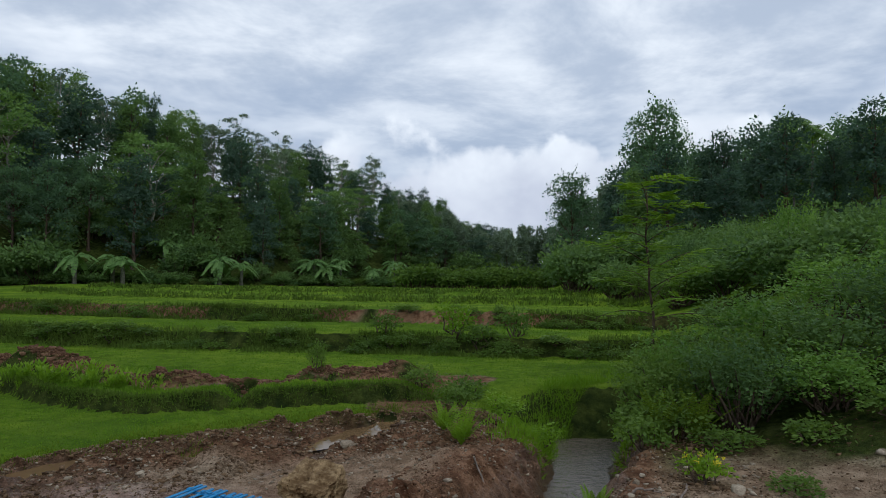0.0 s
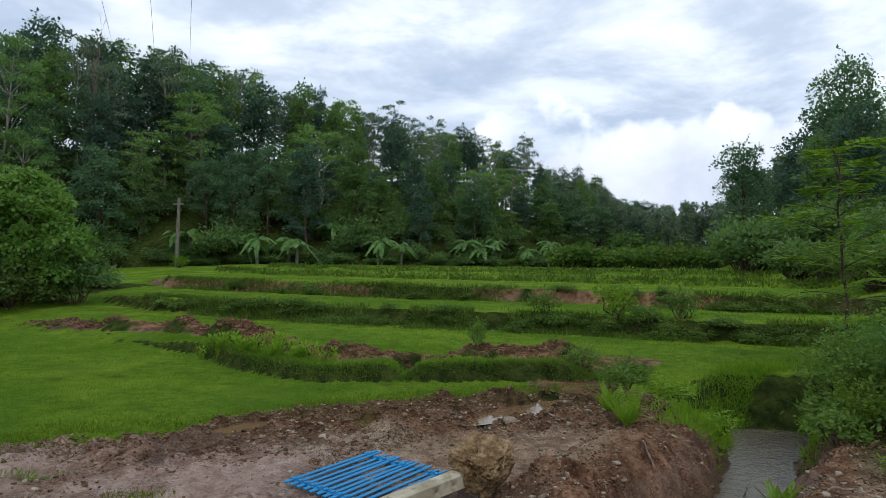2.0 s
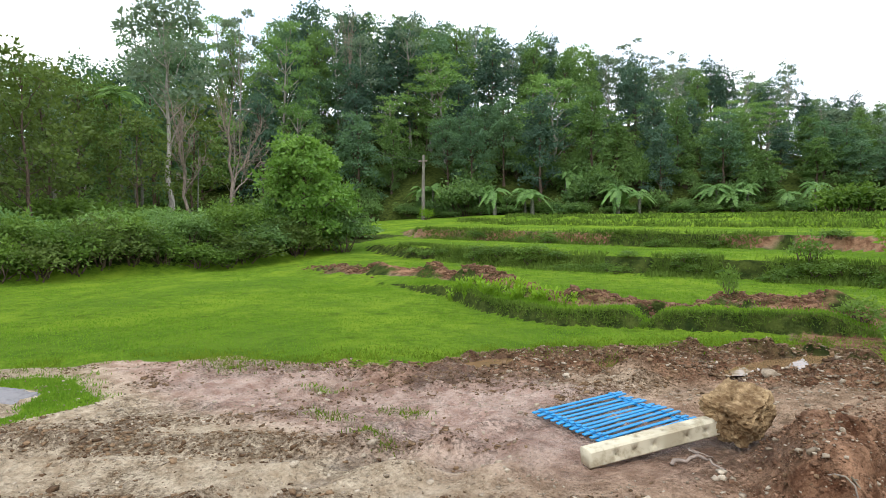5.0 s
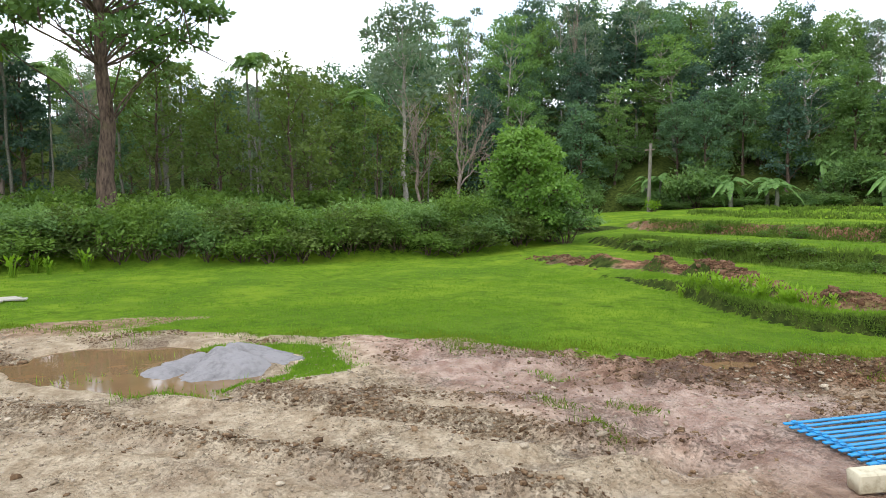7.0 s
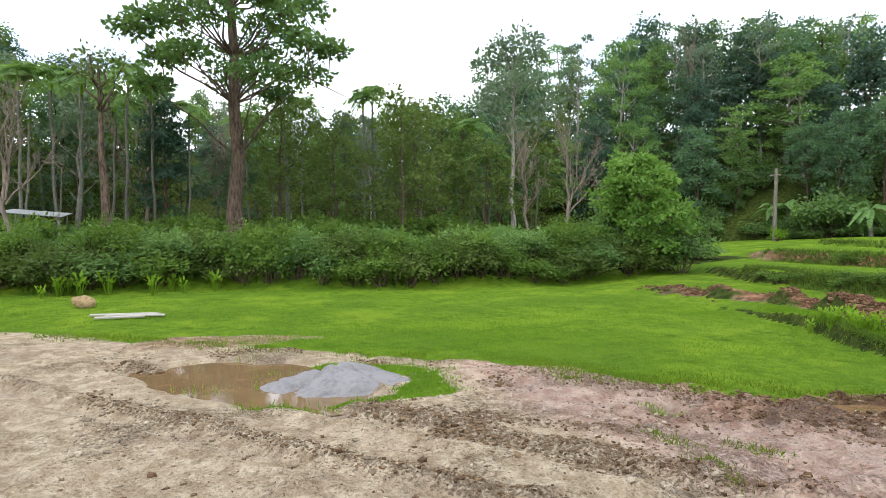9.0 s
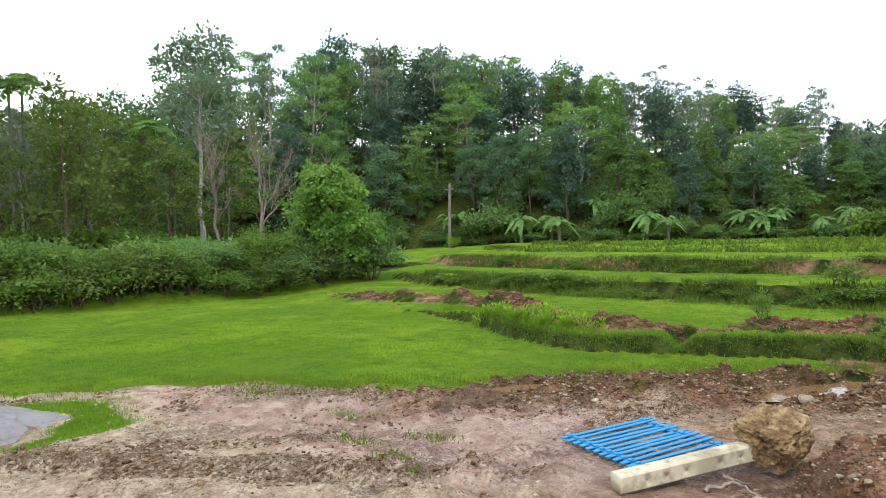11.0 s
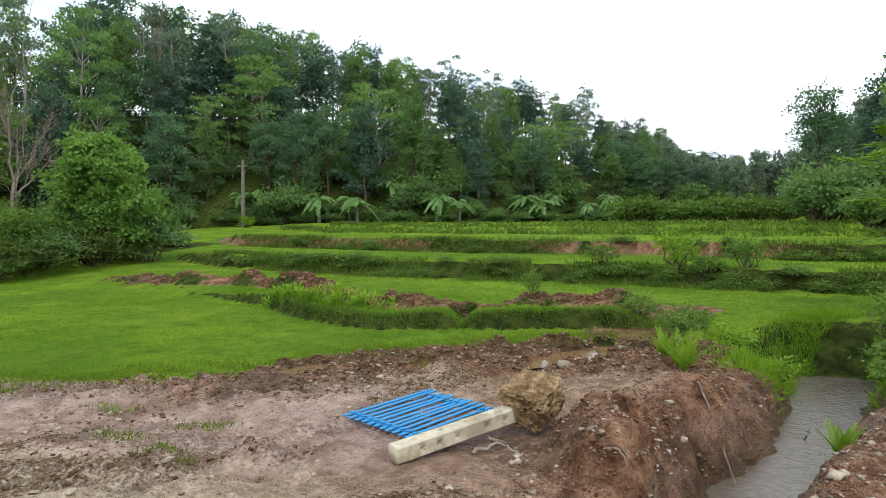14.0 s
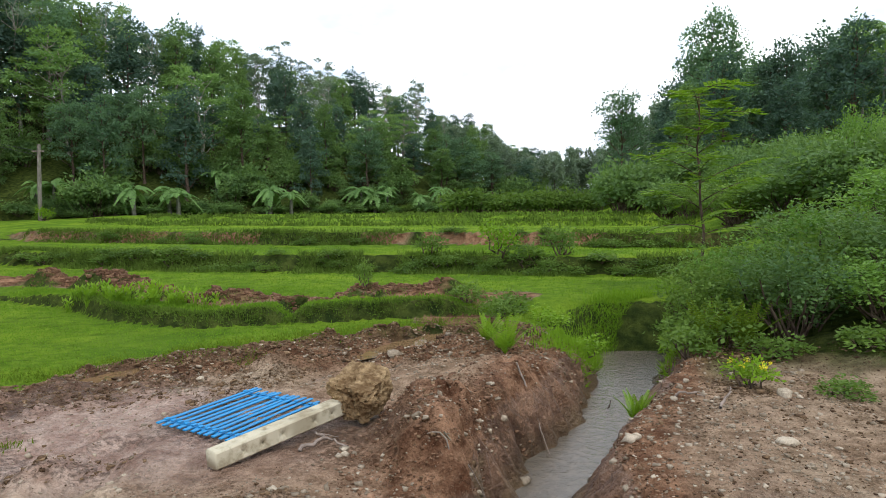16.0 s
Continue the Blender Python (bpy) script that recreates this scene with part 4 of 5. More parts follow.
# ---- grass ----
def blades(name, label, xy, length, width, material, seed, lean=0.5, category="grass", z=None):
    rng = np.random.default_rng(seed)
    n = len(xy)
    z = ground_height(xy[:, 0], xy[:, 1]) if z is None else z
    ang = rng.uniform(0, 2 * math.pi, n)
    tilt = np.abs(rng.normal(0, lean, n))
    way = np.stack([np.cos(ang) * np.sin(tilt), np.sin(ang) * np.sin(tilt), np.cos(tilt)], -1)
    face = rng.uniform(0, 2 * math.pi, n)
    normal = np.stack([np.cos(face), np.sin(face), 0.3 + 0 * face], -1)
    sh = Shape()
    size = rng.uniform(0.6, 1.3, n)
    sh.leaves(np.stack([xy[:, 0], xy[:, 1], z - 0.01], -1), way, normal, length * size, width * size, 0.05)
    tagged(new(name, sh.mesh(name, material)), label, category, kind="stuff")


def sow(rng, n, box, keep):
    out = []
    total = 0
    while total < n:
        x, y = rng.uniform(box[0], box[1], 20000), rng.uniform(box[2], box[3], 20000)
        k = rng.random(20000) < keep(x, y)
        out.append(np.stack([x[k], y[k]], -1))
        total += int(k.sum())
    return np.concatenate(out)[:n]


def on_field(x, y):
    return (y > FIELD_EDGE(x) + 0.1 * grain(x, y, 0.4, 71, 2)) * (trail(x, y, BUND) > 0.75) * (trail(x, y, STREAM) > 0.6)


seeds = np.random.default_rng(44)
xy = sow(seeds, 52000, (-11, 0.6, 0.5, 12.5), lambda x, y: on_field(x, y) * (0.35 + 0.65 * smooth(-0.3, 0.3, grain(x, y, 1.2, 101, 2))))
blades("field_grass", "short bright green wet grass of the lower field", xy, 0.032, 0.011, LEAF["grass"], 45, 0.9)
xy = sow(seeds, 30000, (-22, -8, -6, 15), lambda x, y: on_field(x, y) * (0.4 + 0.6 * smooth(-0.3, 0.3, grain(x, y, 1.6, 103, 2))))
blades("far_field_grass", "short bright green wet grass by the hedge", xy, 0.040, 0.020, LEAF["grass"], 46, 1.0)
xy = sow(seeds, 26000, (-13, 5.5, 10.5, 19), lambda x, y: (trail(x, y, BUND) > 0.8) * (y > FIELD_EDGE(x) + 1) * (trail(x, y, STREAM) > 0.7))
blades("paddy_grass", "bright green grass of the flat paddy", xy, 0.040, 0.018, LEAF["grass"], 47, 1.0)
xy = sow(seeds, 7000, (-9.3, -5.4, 0.8, 3.8), lambda x, y: smooth(1.75, 1.35, round_heap(x, y)[0] + 0.3 * grain(x, y, 0.4, 75, 3)) * smooth(0.95, 1.1, round_heap(x, y)[0]) * smooth(-1.1, -0.5, round_heap(x, y)[1]))
blades("puddle_grass", "bright green grass fringe round the puddle", xy, 0.04, 0.010, LEAF["grass"], 48)


xy = sow(seeds, 190, (-9.3, -6.2, 0.2, 2.4), lambda x, y: smooth(1.5, 1.1, np.hypot((x + 7.7) / 1.4, (y - 1.2) / 0.9)) * smooth(0.1, 0.4, grain(x, y, 0.5, 105, 2)))
blades("puddle_shoots", "sparse green shoots standing in the shallow puddle", xy, 0.11, 0.009, LEAF["grass"], 57, 0.3)


def weed_band(rng, n, pts, spread, shift=0.0):
    pts = np.array(pts, float)
    f = rng.uniform(0, len(pts) - 1, n)
    p = np.stack([np.interp(f, np.arange(len(pts)), pts[:, i]) for i in (0, 1)], -1)
    return p + np.stack([rng.normal(0, spread * 0.6, n), shift + rng.normal(0, spread, n)], -1)


xy = weed_band(seeds, 13000, BUND[2:], 0.16, -0.30)
xy = xy[grain(xy[:, 0], xy[:, 1], 0.9, 107, 2) > -0.55]
blades("ridge_grass", "thick green grass on top of the paddy ridge", xy, 0.055, 0.013, LEAF["grass"], 49, 1.0)
xy = weed_band(seeds, 11000, BUND[3:], 0.05, -0.56)
xy = xy[grain(xy[:, 0], xy[:, 1], 0.7, 108, 2) > -0.62]
blades("ridge_weeds", "dark matted weeds hanging down the steep paddy ridge", xy, 0.06, 0.014, LEAF["bank"], 56, 1.4)
xs = seeds.uniform(-14.5, 5.5, 30000)
xy = np.stack([xs, EDGE_TWO(xs) - 0.26 + seeds.normal(0, 0.22, len(xs))], -1)
xy = xy[grain(xy[:, 0], xy[:, 1], 1.3, 109, 2) > -0.25]
blades("bank_grass", "rough dark green weeds on the terrace bank", xy, 0.13, 0.026, LEAF["bank"], 50, 1.1)
xs = seeds.uniform(-18, 7, 14000)
xy = np.stack([xs, EDGE_THREE(xs) + 0.02 + seeds.normal(0, 0.14, len(xs))], -1)
xy = xy[grain(xy[:, 0], xy[:, 1], 2.0, 111, 2) > -0.2]
blades("upper_bank_grass", "rough weeds hanging over the red earth bank", xy, 0.15, 0.032, LEAF["bank"], 51, 1.2)
xs = seeds.uniform(-22, 9, 9000)
pick = seeds.random(9000) < 0.5
xy = np.stack([xs, np.where(pick, EDGE_FOUR(xs), EDGE_FIVE(xs)) + seeds.normal(0, 0.22, len(xs))], -1)
blades("far_bank_grass", "dark weeds on the far terrace steps", xy, 0.20, 0.06, LEAF["bank"], 52, 1.0)
xy = sow(seeds, 22000, (-19, 9, 18.5, 46), lambda x, y: (y > EDGE_TWO(x) + 0.5) * (y < WOOD_EDGE(x)) * 1.0)
blades("terrace_grass", "short grass on the upper terraces", xy, 0.04, 0.02, LEAF["grass"], 53, 1.1)
xy = weed_band(seeds, 16000, STREAM[1:6], 0.34)
xy = xy + np.where(seeds.random(len(xy)) < 0.7, -0.75, 0.72)[:, None] * np.array([[0.93, 0.0]])
xy = xy[(trail(xy[:, 0], xy[:, 1], STREAM) > 0.42) & (xy[:, 1] > 7.6) & (xy[:, 1] < 12.0)]
blades("stream_grass", "tall fresh green grass overhanging the stream", xy, 0.13, 0.012, LEAF["fresh"], 54, 1.0)
xs = seeds.uniform(-12.5, -0.6, 15000)
xy = np.stack([xs, FIELD_EDGE(xs) + 0.15 + seeds.normal(0, 0.30, len(xs))], -1)
xy = xy[grain(xy[:, 0], xy[:, 1], 0.8, 113, 2) > -0.1]
blades("edge_grass", "ragged darker grass along the mud's edge", xy, 0.055, 0.010, LEAF["weed"], 55, 0.9)
for i, (x, y) in enumerate(((-4.8, 4.62), (-3.55, 4.35), (-3.3, 3.7), (-2.6, 7.0), (-4.0, 3.9), (-6.2, 4.6))):
    p = np.array([[x, y]]) + seeds.normal(0, 1, (170, 2)) * np.array([[0.13, 0.07]])
    blades("grass_tuft", "small green grass tuft on the bare clay", p, 0.055, 0.008, LEAF["weed" if i != 0 else "grass"], 60 + i, 0.8)


# ---- shrubs ----
HEDGEROW = [shelve(shrub("hedge_shrub", 70 + i, "dense leafy green hedge shrub beside the grass field", 0.95, 1.35, 13, 2100, 0.115, LEAF[k], size=(0.28, 0.50))) for i, k in enumerate(("hedge", "olive", "hedge", "creeper"))]
hedge_line = np.array(HEDGE)
for row, (back, step) in enumerate(((0.35, 0.85), (1.25, 0.95))):
    s = 0.0
    while s < len(hedge_line) - 1.02:
        x, y = (float(np.interp(s, np.arange(len(hedge_line)), hedge_line[:, i])) for i in (0, 1))
        a, b = hedge_line[int(s)], hedge_line[int(s) + 1]
        size = RNG.uniform(0.85, 1.15)
        plant(HEDGEROW[RNG.integers(4)], x - back + RNG.normal(0, 0.22), y, size * RNG.uniform(0.9, 1.2), size * RNG.uniform(0.5, 1.05))
        s += step / np.linalg.norm(b - a)
BUSH = shelve(shrub("undergrowth_bush", 9, "leafy green undergrowth bush at the foot of the woods", 1.6, 2.2, 12, 1400, 0.23, LEAF["creeper"], size=(0.30, 0.52)))
LOWBUSH = shelve(shrub("coffee_bush", 10, "low dark glossy bush among plantation trees", 0.9, 1.2, 9, 760, 0.19, LEAF["hedge"]))
RIGHTBUSH = [shelve(shrub("bank_bush", 80 + i, "tall tangled green bush on the stream bank", 1.0, 1.7, 22, 3600, 0.082, LEAF[k], size=(0.18, 0.36))) for i, k in enumerate(("hedge", "fresh_tree", "creeper"))]
for i, (x, y, s, t) in enumerate(((2.95, 8.7, 0.75, 0.85), (3.5, 9.5, 0.9, 0.95), (3.75, 8.2, 0.85, 0.85), (4.5, 9.2, 1.0, 0.95), (4.7, 7.9, 0.8, 0.7), (5.4, 8.9, 1.0, 0.8), (4.1, 10.7, 1.0, 0.95), (5.4, 10.6, 1.1, 0.9), (6.6, 9.4, 1.1, 0.9), (6.3, 7.7, 0.9, 0.7), (6.9, 11.2, 1.2, 0.9), (5.8, 12.5, 1.1, 0.8))):
    plant(RIGHTBUSH[i % 3], x, y, s, t * RNG.uniform(0.68, 0.9))
for i in range(55):
    y = RNG.uniform(34, 82)
    plant(BUSH, RNG.uniform(0.20, 0.36) * y, y, RNG.uniform(0.8, 1.3))
for i in range(60):
    y = RNG.uniform(11, 34)
    x = float(np.interp(y, [11, 20, 34], [7.6, 9.2, 11.0])) + RNG.uniform(0, 10)
    plant(BUSH if i % 3 else RIGHTBUSH[i % 2], x, y, RNG.uniform(0.5, 1.0) * (1 if i % 3 else 1.5), RNG.uniform(0.4, 0.95) * (1 if i % 3 else 1.3))
for i in range(20):
    plant(BUSH if i % 2 else RIGHTBUSH[i % 3], RNG.uniform(7.4, 11.0), RNG.uniform(15.5, 28), RNG.uniform(0.6, 0.95) * (1 if i % 2 else 1.5), RNG.uniform(0.5, 0.8) * (1 if i % 2 else 1.3))
LIGHTBUSH = shelve(shrub("herb_bush", 12, "light green leafy herb bush behind the hedge", 0.8, 0.9, 8, 600, 0.19, LEAF["light"]))
for i in range(90):
    y = RNG.uniform(-14, 22)
    x = float(np.interp(y, [p[1] for p in HEDGE], [p[0] for p in HEDGE])) - RNG.uniform(2.2, 9.0)
    plant(LIGHTBUSH, x, y, RNG.uniform(0.6, 1.3), RNG.uniform(0.5, 1.1))
for i in range(95):
    x = RNG.uniform(-40, -24.5)
    y = RNG.uniform(-16, 26)
    plant(LOWBUSH, x, y, RNG.uniform(0.7, 1.3), RNG.uniform(0.6, 1.1))
for i in range(120):
    x = RNG.uniform(-58, 7)
    plant(BUSH, x, float(WOOD_EDGE(x)) + abs(RNG.normal(0, 6)) - 0.8, RNG.uniform(0.6, 1.3))
for i in range(75):
    x = RNG.uniform(-33, 5)
    plant(BUSH if i % 3 else LOWBUSH, x, float(WOOD_EDGE(x)) + RNG.uniform(-1.6, 1.0), RNG.uniform(0.5, 0.9), RNG.uniform(0.25, 0.5))
for i in range(16):
    x = 0.5 + i * 0.72 - 3.2
    plant(LOWBUSH, x, 50 + RNG.normal(0, 0.5) + 0.15 * x, RNG.uniform(1.2, 1.6), RNG.uniform(1.1, 1.5))


# ---- trees ----
SKYLINE = line([(-40, 0.29), (-26, 0.26), (-22, 0.215), (-17.5, 0.25), (-14.5, 0.17), (-11.6, 0.16), (-10.6, 0.095), (-5, 0.10), (-2, 0.095), (0.2, 0.135), (4, 0.15), (10.6, 0.20), (16, 0.215), (21.7, 0.25), (28, 0.28), (33, 0.30), (42, 0.335), (55, 0.29), (65, 0.23), (74, 0.185), (90, 0.23), (98, 0.28), (115, 0.28)])
KINDS = [shelve(t) for t in (
    broadleaf("forest_tree", 1, "tall broad-leaved tree with full green crown on the wooded hill", 13, 0.16, 3.2, 18, 3000, 0.33, BARK, LEAF["mid"], twigs=False, core=0.4, ball=(0.28, 0.46)),
    broadleaf("forest_tree", 2, "dark dense evergreen tree on the wooded hill", 12, 0.12, 2.6, 16, 2900, 0.32, BARK, LEAF["dark"], flat=0.9, twigs=False, core=0.45, ball=(0.30, 0.48)),
    broadleaf("forest_tree", 3, "light green spreading tree on the wooded hill", 13, 0.35, 4.0, 24, 2900, 0.34, PALEBARK, LEAF["light"], flat=0.42, twigs=False, ball=(0.22, 0.40)),
    broadleaf("forest_tree", 4, "grey-green slender tree with pale trunk in the woods", 13, 0.30, 2.4, 20, 1900, 0.30, PALEBARK, LEAF["grey"], 0.16, 0.7, twigs=False, core=0.1, ball=(0.24, 0.42)),
    broadleaf("forest_tree", 6, "tall green tree hung with creepers in the woods", 13, 0.06, 2.4, 18, 2900, 0.33, BARK, LEAF["creeper"], 0.2, 1.0, twigs=False, core=0.45, ball=(0.28, 0.46)),
    broadleaf("forest_tree", 7, "tall bare-stemmed tree with thin airy crown in the woods", 14, 0.62, 2.6, 13, 900, 0.30, PALEBARK, LEAF["grey"], 0.15, 0.45, 0.8, twigs=True, ball=(0.18, 0.34)),
    broadleaf("forest_tree", 14, "rounded tree with dense dark green crown above the bushes", 12, 0.34, 3.2, 26, 5000, 0.23, BARK, LEAF["mid"], 0.2, 0.85, twigs=False, core=0.4, ball=(0.26, 0.42)),
)]
OLIVE = shelve(broadleaf("plantation_tree", 5, "slim olive-green plantation tree behind the hedge", 10, 0.22, 2.5, 14, 2600, 0.30, BARK, LEAF["olive"], 0.12, 0.9))
FEATHERY = shelve(broadleaf("whispering_pine", 8, "grey-green fine-leaved tree in the far valley", 9, 0.10, 1.7, 12, 1200, 0.42, BARK, LEAF["grey"], 0.10, 1.2, twigs=False, core=0.3))
HEIGHTS = {id(k): max(v.co.z for c in k.children for v in c.data.vertices) for k in KINDS + [OLIVE, FEATHERY]}


def near_pole(x, y):
    """Keeps the view of the pole from the mud free of other trunks."""
    return abs(math.degrees(math.atan2(-x, y)) - 36.1) < 2.2 and math.hypot(x, y) < 58


def wood_patch(count, region, kinds, apart, full=(0.72, 1.0), low=4.0, high=15.0):
    """Trees over a patch of the plan, tall enough to make the skyline of the hills and no more."""
    done, tries = [], 0
    while len(done) < count and tries < count * 50:
        tries += 1
        x, y = region()
        if near_pole(x, y) or any((x - a) ** 2 + (y - b) ** 2 < apart ** 2 for a, b in done):
            continue
        dist, az = math.hypot(x, y), math.degrees(math.atan2(-x, y))
        top = 1.7 + float(SKYLINE(az)) * dist
        h = (top - zg(x, y)) * RNG.uniform(*full)
        if h < low:
            continue
        h = min(h, high * RNG.uniform(0.8, 1.0))
        kind = kinds[RNG.integers(len(kinds))]
        done.append((x, y))
        plant(kind, x, y, np.clip(h / HEIGHTS[id(kind)], 0.5, 1.1) * RNG.uniform(0.9, 1.15), h / HEIGHTS[id(kind)])


def hill_front():
    x = RNG.uniform(-62, 4)
    return x, float(WOOD_EDGE(x)) + RNG.uniform(1.0, 14)


def hill_back():
    x = RNG.uniform(-70, 6)
    return x, float(WOOD_EDGE(x)) + RNG.uniform(12, 40)


def valley_front():
    return RNG.uniform(0, 14), RNG.uniform(64, 77)


def valley_end():
    return RNG.uniform(-6, 34), RNG.uniform(76, 112)


def east_woods():
    y = RNG.uniform(34, 78)
    return RNG.uniform(0.30 * y, 0.30 * y + 34), y


def west_woods():
    return RNG.uniform(-70, -37), RNG.uniform(-24, 26)


ALL = [KINDS[i] for i in (0, 0, 1, 1, 2, 3, 4, 4, 5)]
wood_patch(80, hill_front, [KINDS[i] for i in (0, 1, 4, 4, 0, 6, 1, 2)], 2.6, (0.4, 0.8), 3.5, 11)
wood_patch(90, hill_back, ALL, 2.9, (0.88, 1.07))
wood_patch(34, valley_front, [FEATHERY], 1.7, (0.7, 1.0), 2.5)
wood_patch(50, valley_end, [FEATHERY, FEATHERY, KINDS[1]], 2.2, (0.75, 1.0), 2.5)
wood_patch(62, east_woods, [KINDS[i] for i in (0, 1, 1, 4)], 2.7, (0.7, 1.0))
wood_patch(110, west_woods, [KINDS[0], KINDS[1], KINDS[3], KINDS[3], KINDS[4], OLIVE], 2.2, (0.7, 1.05), 3.0, 13)

# single trees that stand out
for kind, x, y, top, wide in ((1, -27.9, 60.5, 20.0, 0.42), (1, -29.4, 59.0, 18.5, 0.5), (3, -9.0, 80.0, 18.2, 0.6), (2, -36.0, 50.5, 17.5, 0.95), (2, -33.5, 49.5, 15.5, 0.85), (1, -4.2, 84.0, 14.6, 0.45), (1, -2.6, 84.5, 14.8, 0.45), (6, 9.1, 44.3, 10.3, 0.62), (6, 14.6, 42.8, 15.2, 0.78), (1, 18.6, 42.0, 12.6, 0.6), (3, -40.5, 46.0, 19.5, 0.8), (3, -24.0, 66.0, 18.8, 0.7), (3, -20.0, 68.0, 18.2, 0.7), (1, -14.5, 70.0, 17.5, 0.7), (2, -45.0, 40.0, 19.0, 0.8), (5, -7.1, 65.7, 15.0, 0.5), (5, -31.0, 58.0, 18.6, 0.8), (5, -22.0, 66.5, 19.5, 0.8), (5, -17.5, 68.5, 18.0, 0.7), (5, -38.0, 50.0, 20.5, 0.9), (5, -47.0, 37.0, 19.8, 0.9), (5, -11.5, 72.0, 16.0, 0.6), (6, 18.5, 46.6, 12.8, 0.8), (1, 22.6, 44.8, 14.2, 0.8), (6, 27.5, 42.0, 14.0, 0.9)):
    plant(KINDS[kind], x, y, wide, (top - zg(x, y)) / HEIGHTS[id(KINDS[kind])])
big = broadleaf("shade_tree", 31, "large tree with straight brown trunk and high crown", 17.0, 0.37, 4.7, 64, 19000, 0.25, BARK, LEAF["creeper"], 0.34, 0.6, 0.1, ball=(0.14, 0.27), limb=0.15)
big.matrix_basis = pose(-27.85, 4.15, zg(-27.85, 4.15), 0, 0, 0)
roundtree = broadleaf("mango_tree", 33, "round bushy tree with bright green leaves by the hedge", 3.8, 0.16, 1.75, 40, 13000, 0.165, BARK, LEAF["fresh_tree"], 0.13, 0.75, 0.1, ball=(0.20, 0.38))
roundtree.matrix_basis = pose(-18.2, 17.1, zg(-18.2, 17.1))
plant(BUSH, -16.9, 17.9, 0.75, 0.75)
plant(BUSH, -18.8, 16.3, 0.7, 0.7)
tallpale = broadleaf("pale_trunked_tree", 35, "tall slender tree with pale bare trunk and light crown", 12.5, 0.5, 2.3, 12, 2600, 0.30, PALEBARK, LEAF["grey"], 0.17, 0.9, 0.9)
tallpale.matrix_basis = pose(-32.0, 20.4, zg(-32.0, 20.4))
lean = broadleaf("leaning_tree", 36, "leaning brown trunk with sparse dry crown", 7.4, 0.80, 1.2, 8, 260, 0.20, BARK, LEAF["olive"], 0.20, 0.7, 0.9)
lean.matrix_basis = pose(-26.2, -0.6, zg(-26.2, -0.6))
for x, y, h in ((-26.9, 11.3, 6.9), (-29.5, 9.0, 6.0), (-30.0, 13.5, 7.0), (-33, 7.0, 8.0), (-34, 16.5, 7.5), (-29, 16.8, 5.5)):
    plant(OLIVE, x, y, h / 10.4 * 1.05, h / 10.4)


def bare_tree(name, seed, label, height):
    """Leafless tree: trunk that forks again and again."""
    rng = np.random.default_rng(seed)
    thing = root(name, label, "tree")
    wood = Shape()

    def grow(base, way, length, radius, depth):
        end = base + way * length
        wood.tube(wiggle(rng, base, end, 4, length * 0.04), np.linspace(radius, radius * 0.62, 4), 5 if depth < 2 else 4)
        if depth == 5:
            return
        for i in range(4 if depth < 3 else 3):
            lead = i == 0 and depth < 3
            w = unit(way + rng.normal(size=3) * (0.10 if lead else 0.48) + np.array([0, 0, 0.18]))
            grow(end if lead else base + way * length * rng.uniform(0.45, 1.0), w, length * (0.75 if lead else rng.uniform(0.45, 0.68)), max(0.008, radius * (0.68 if lead else 0.42)), depth + 1)
    grow(np.array([0, 0, -0.3]), np.array([0.03, 0, 1.0]), height * 0.30, height * 0.012, 0)
    part("trunk", wood.mesh("trunk", GREYBARK), thing)
    return thing


BARE = bare_tree("bare_tree", 41, "leafless grey-brown tree with fine twigs", 9.2)
BARE.matrix_basis = pose(-26.3, 20.1, zg(-26.3, 20.1))
plant(BARE, -41.3, 45.0, 0.75, 2.0)
for x, y, s in ((-27.5, 18.4, 0.9), (-26.9, -3.7, 0.95), (-38, 1.0, 1.2), (-40, 5.5, 1.1)):
    plant(BARE, x, y, s)


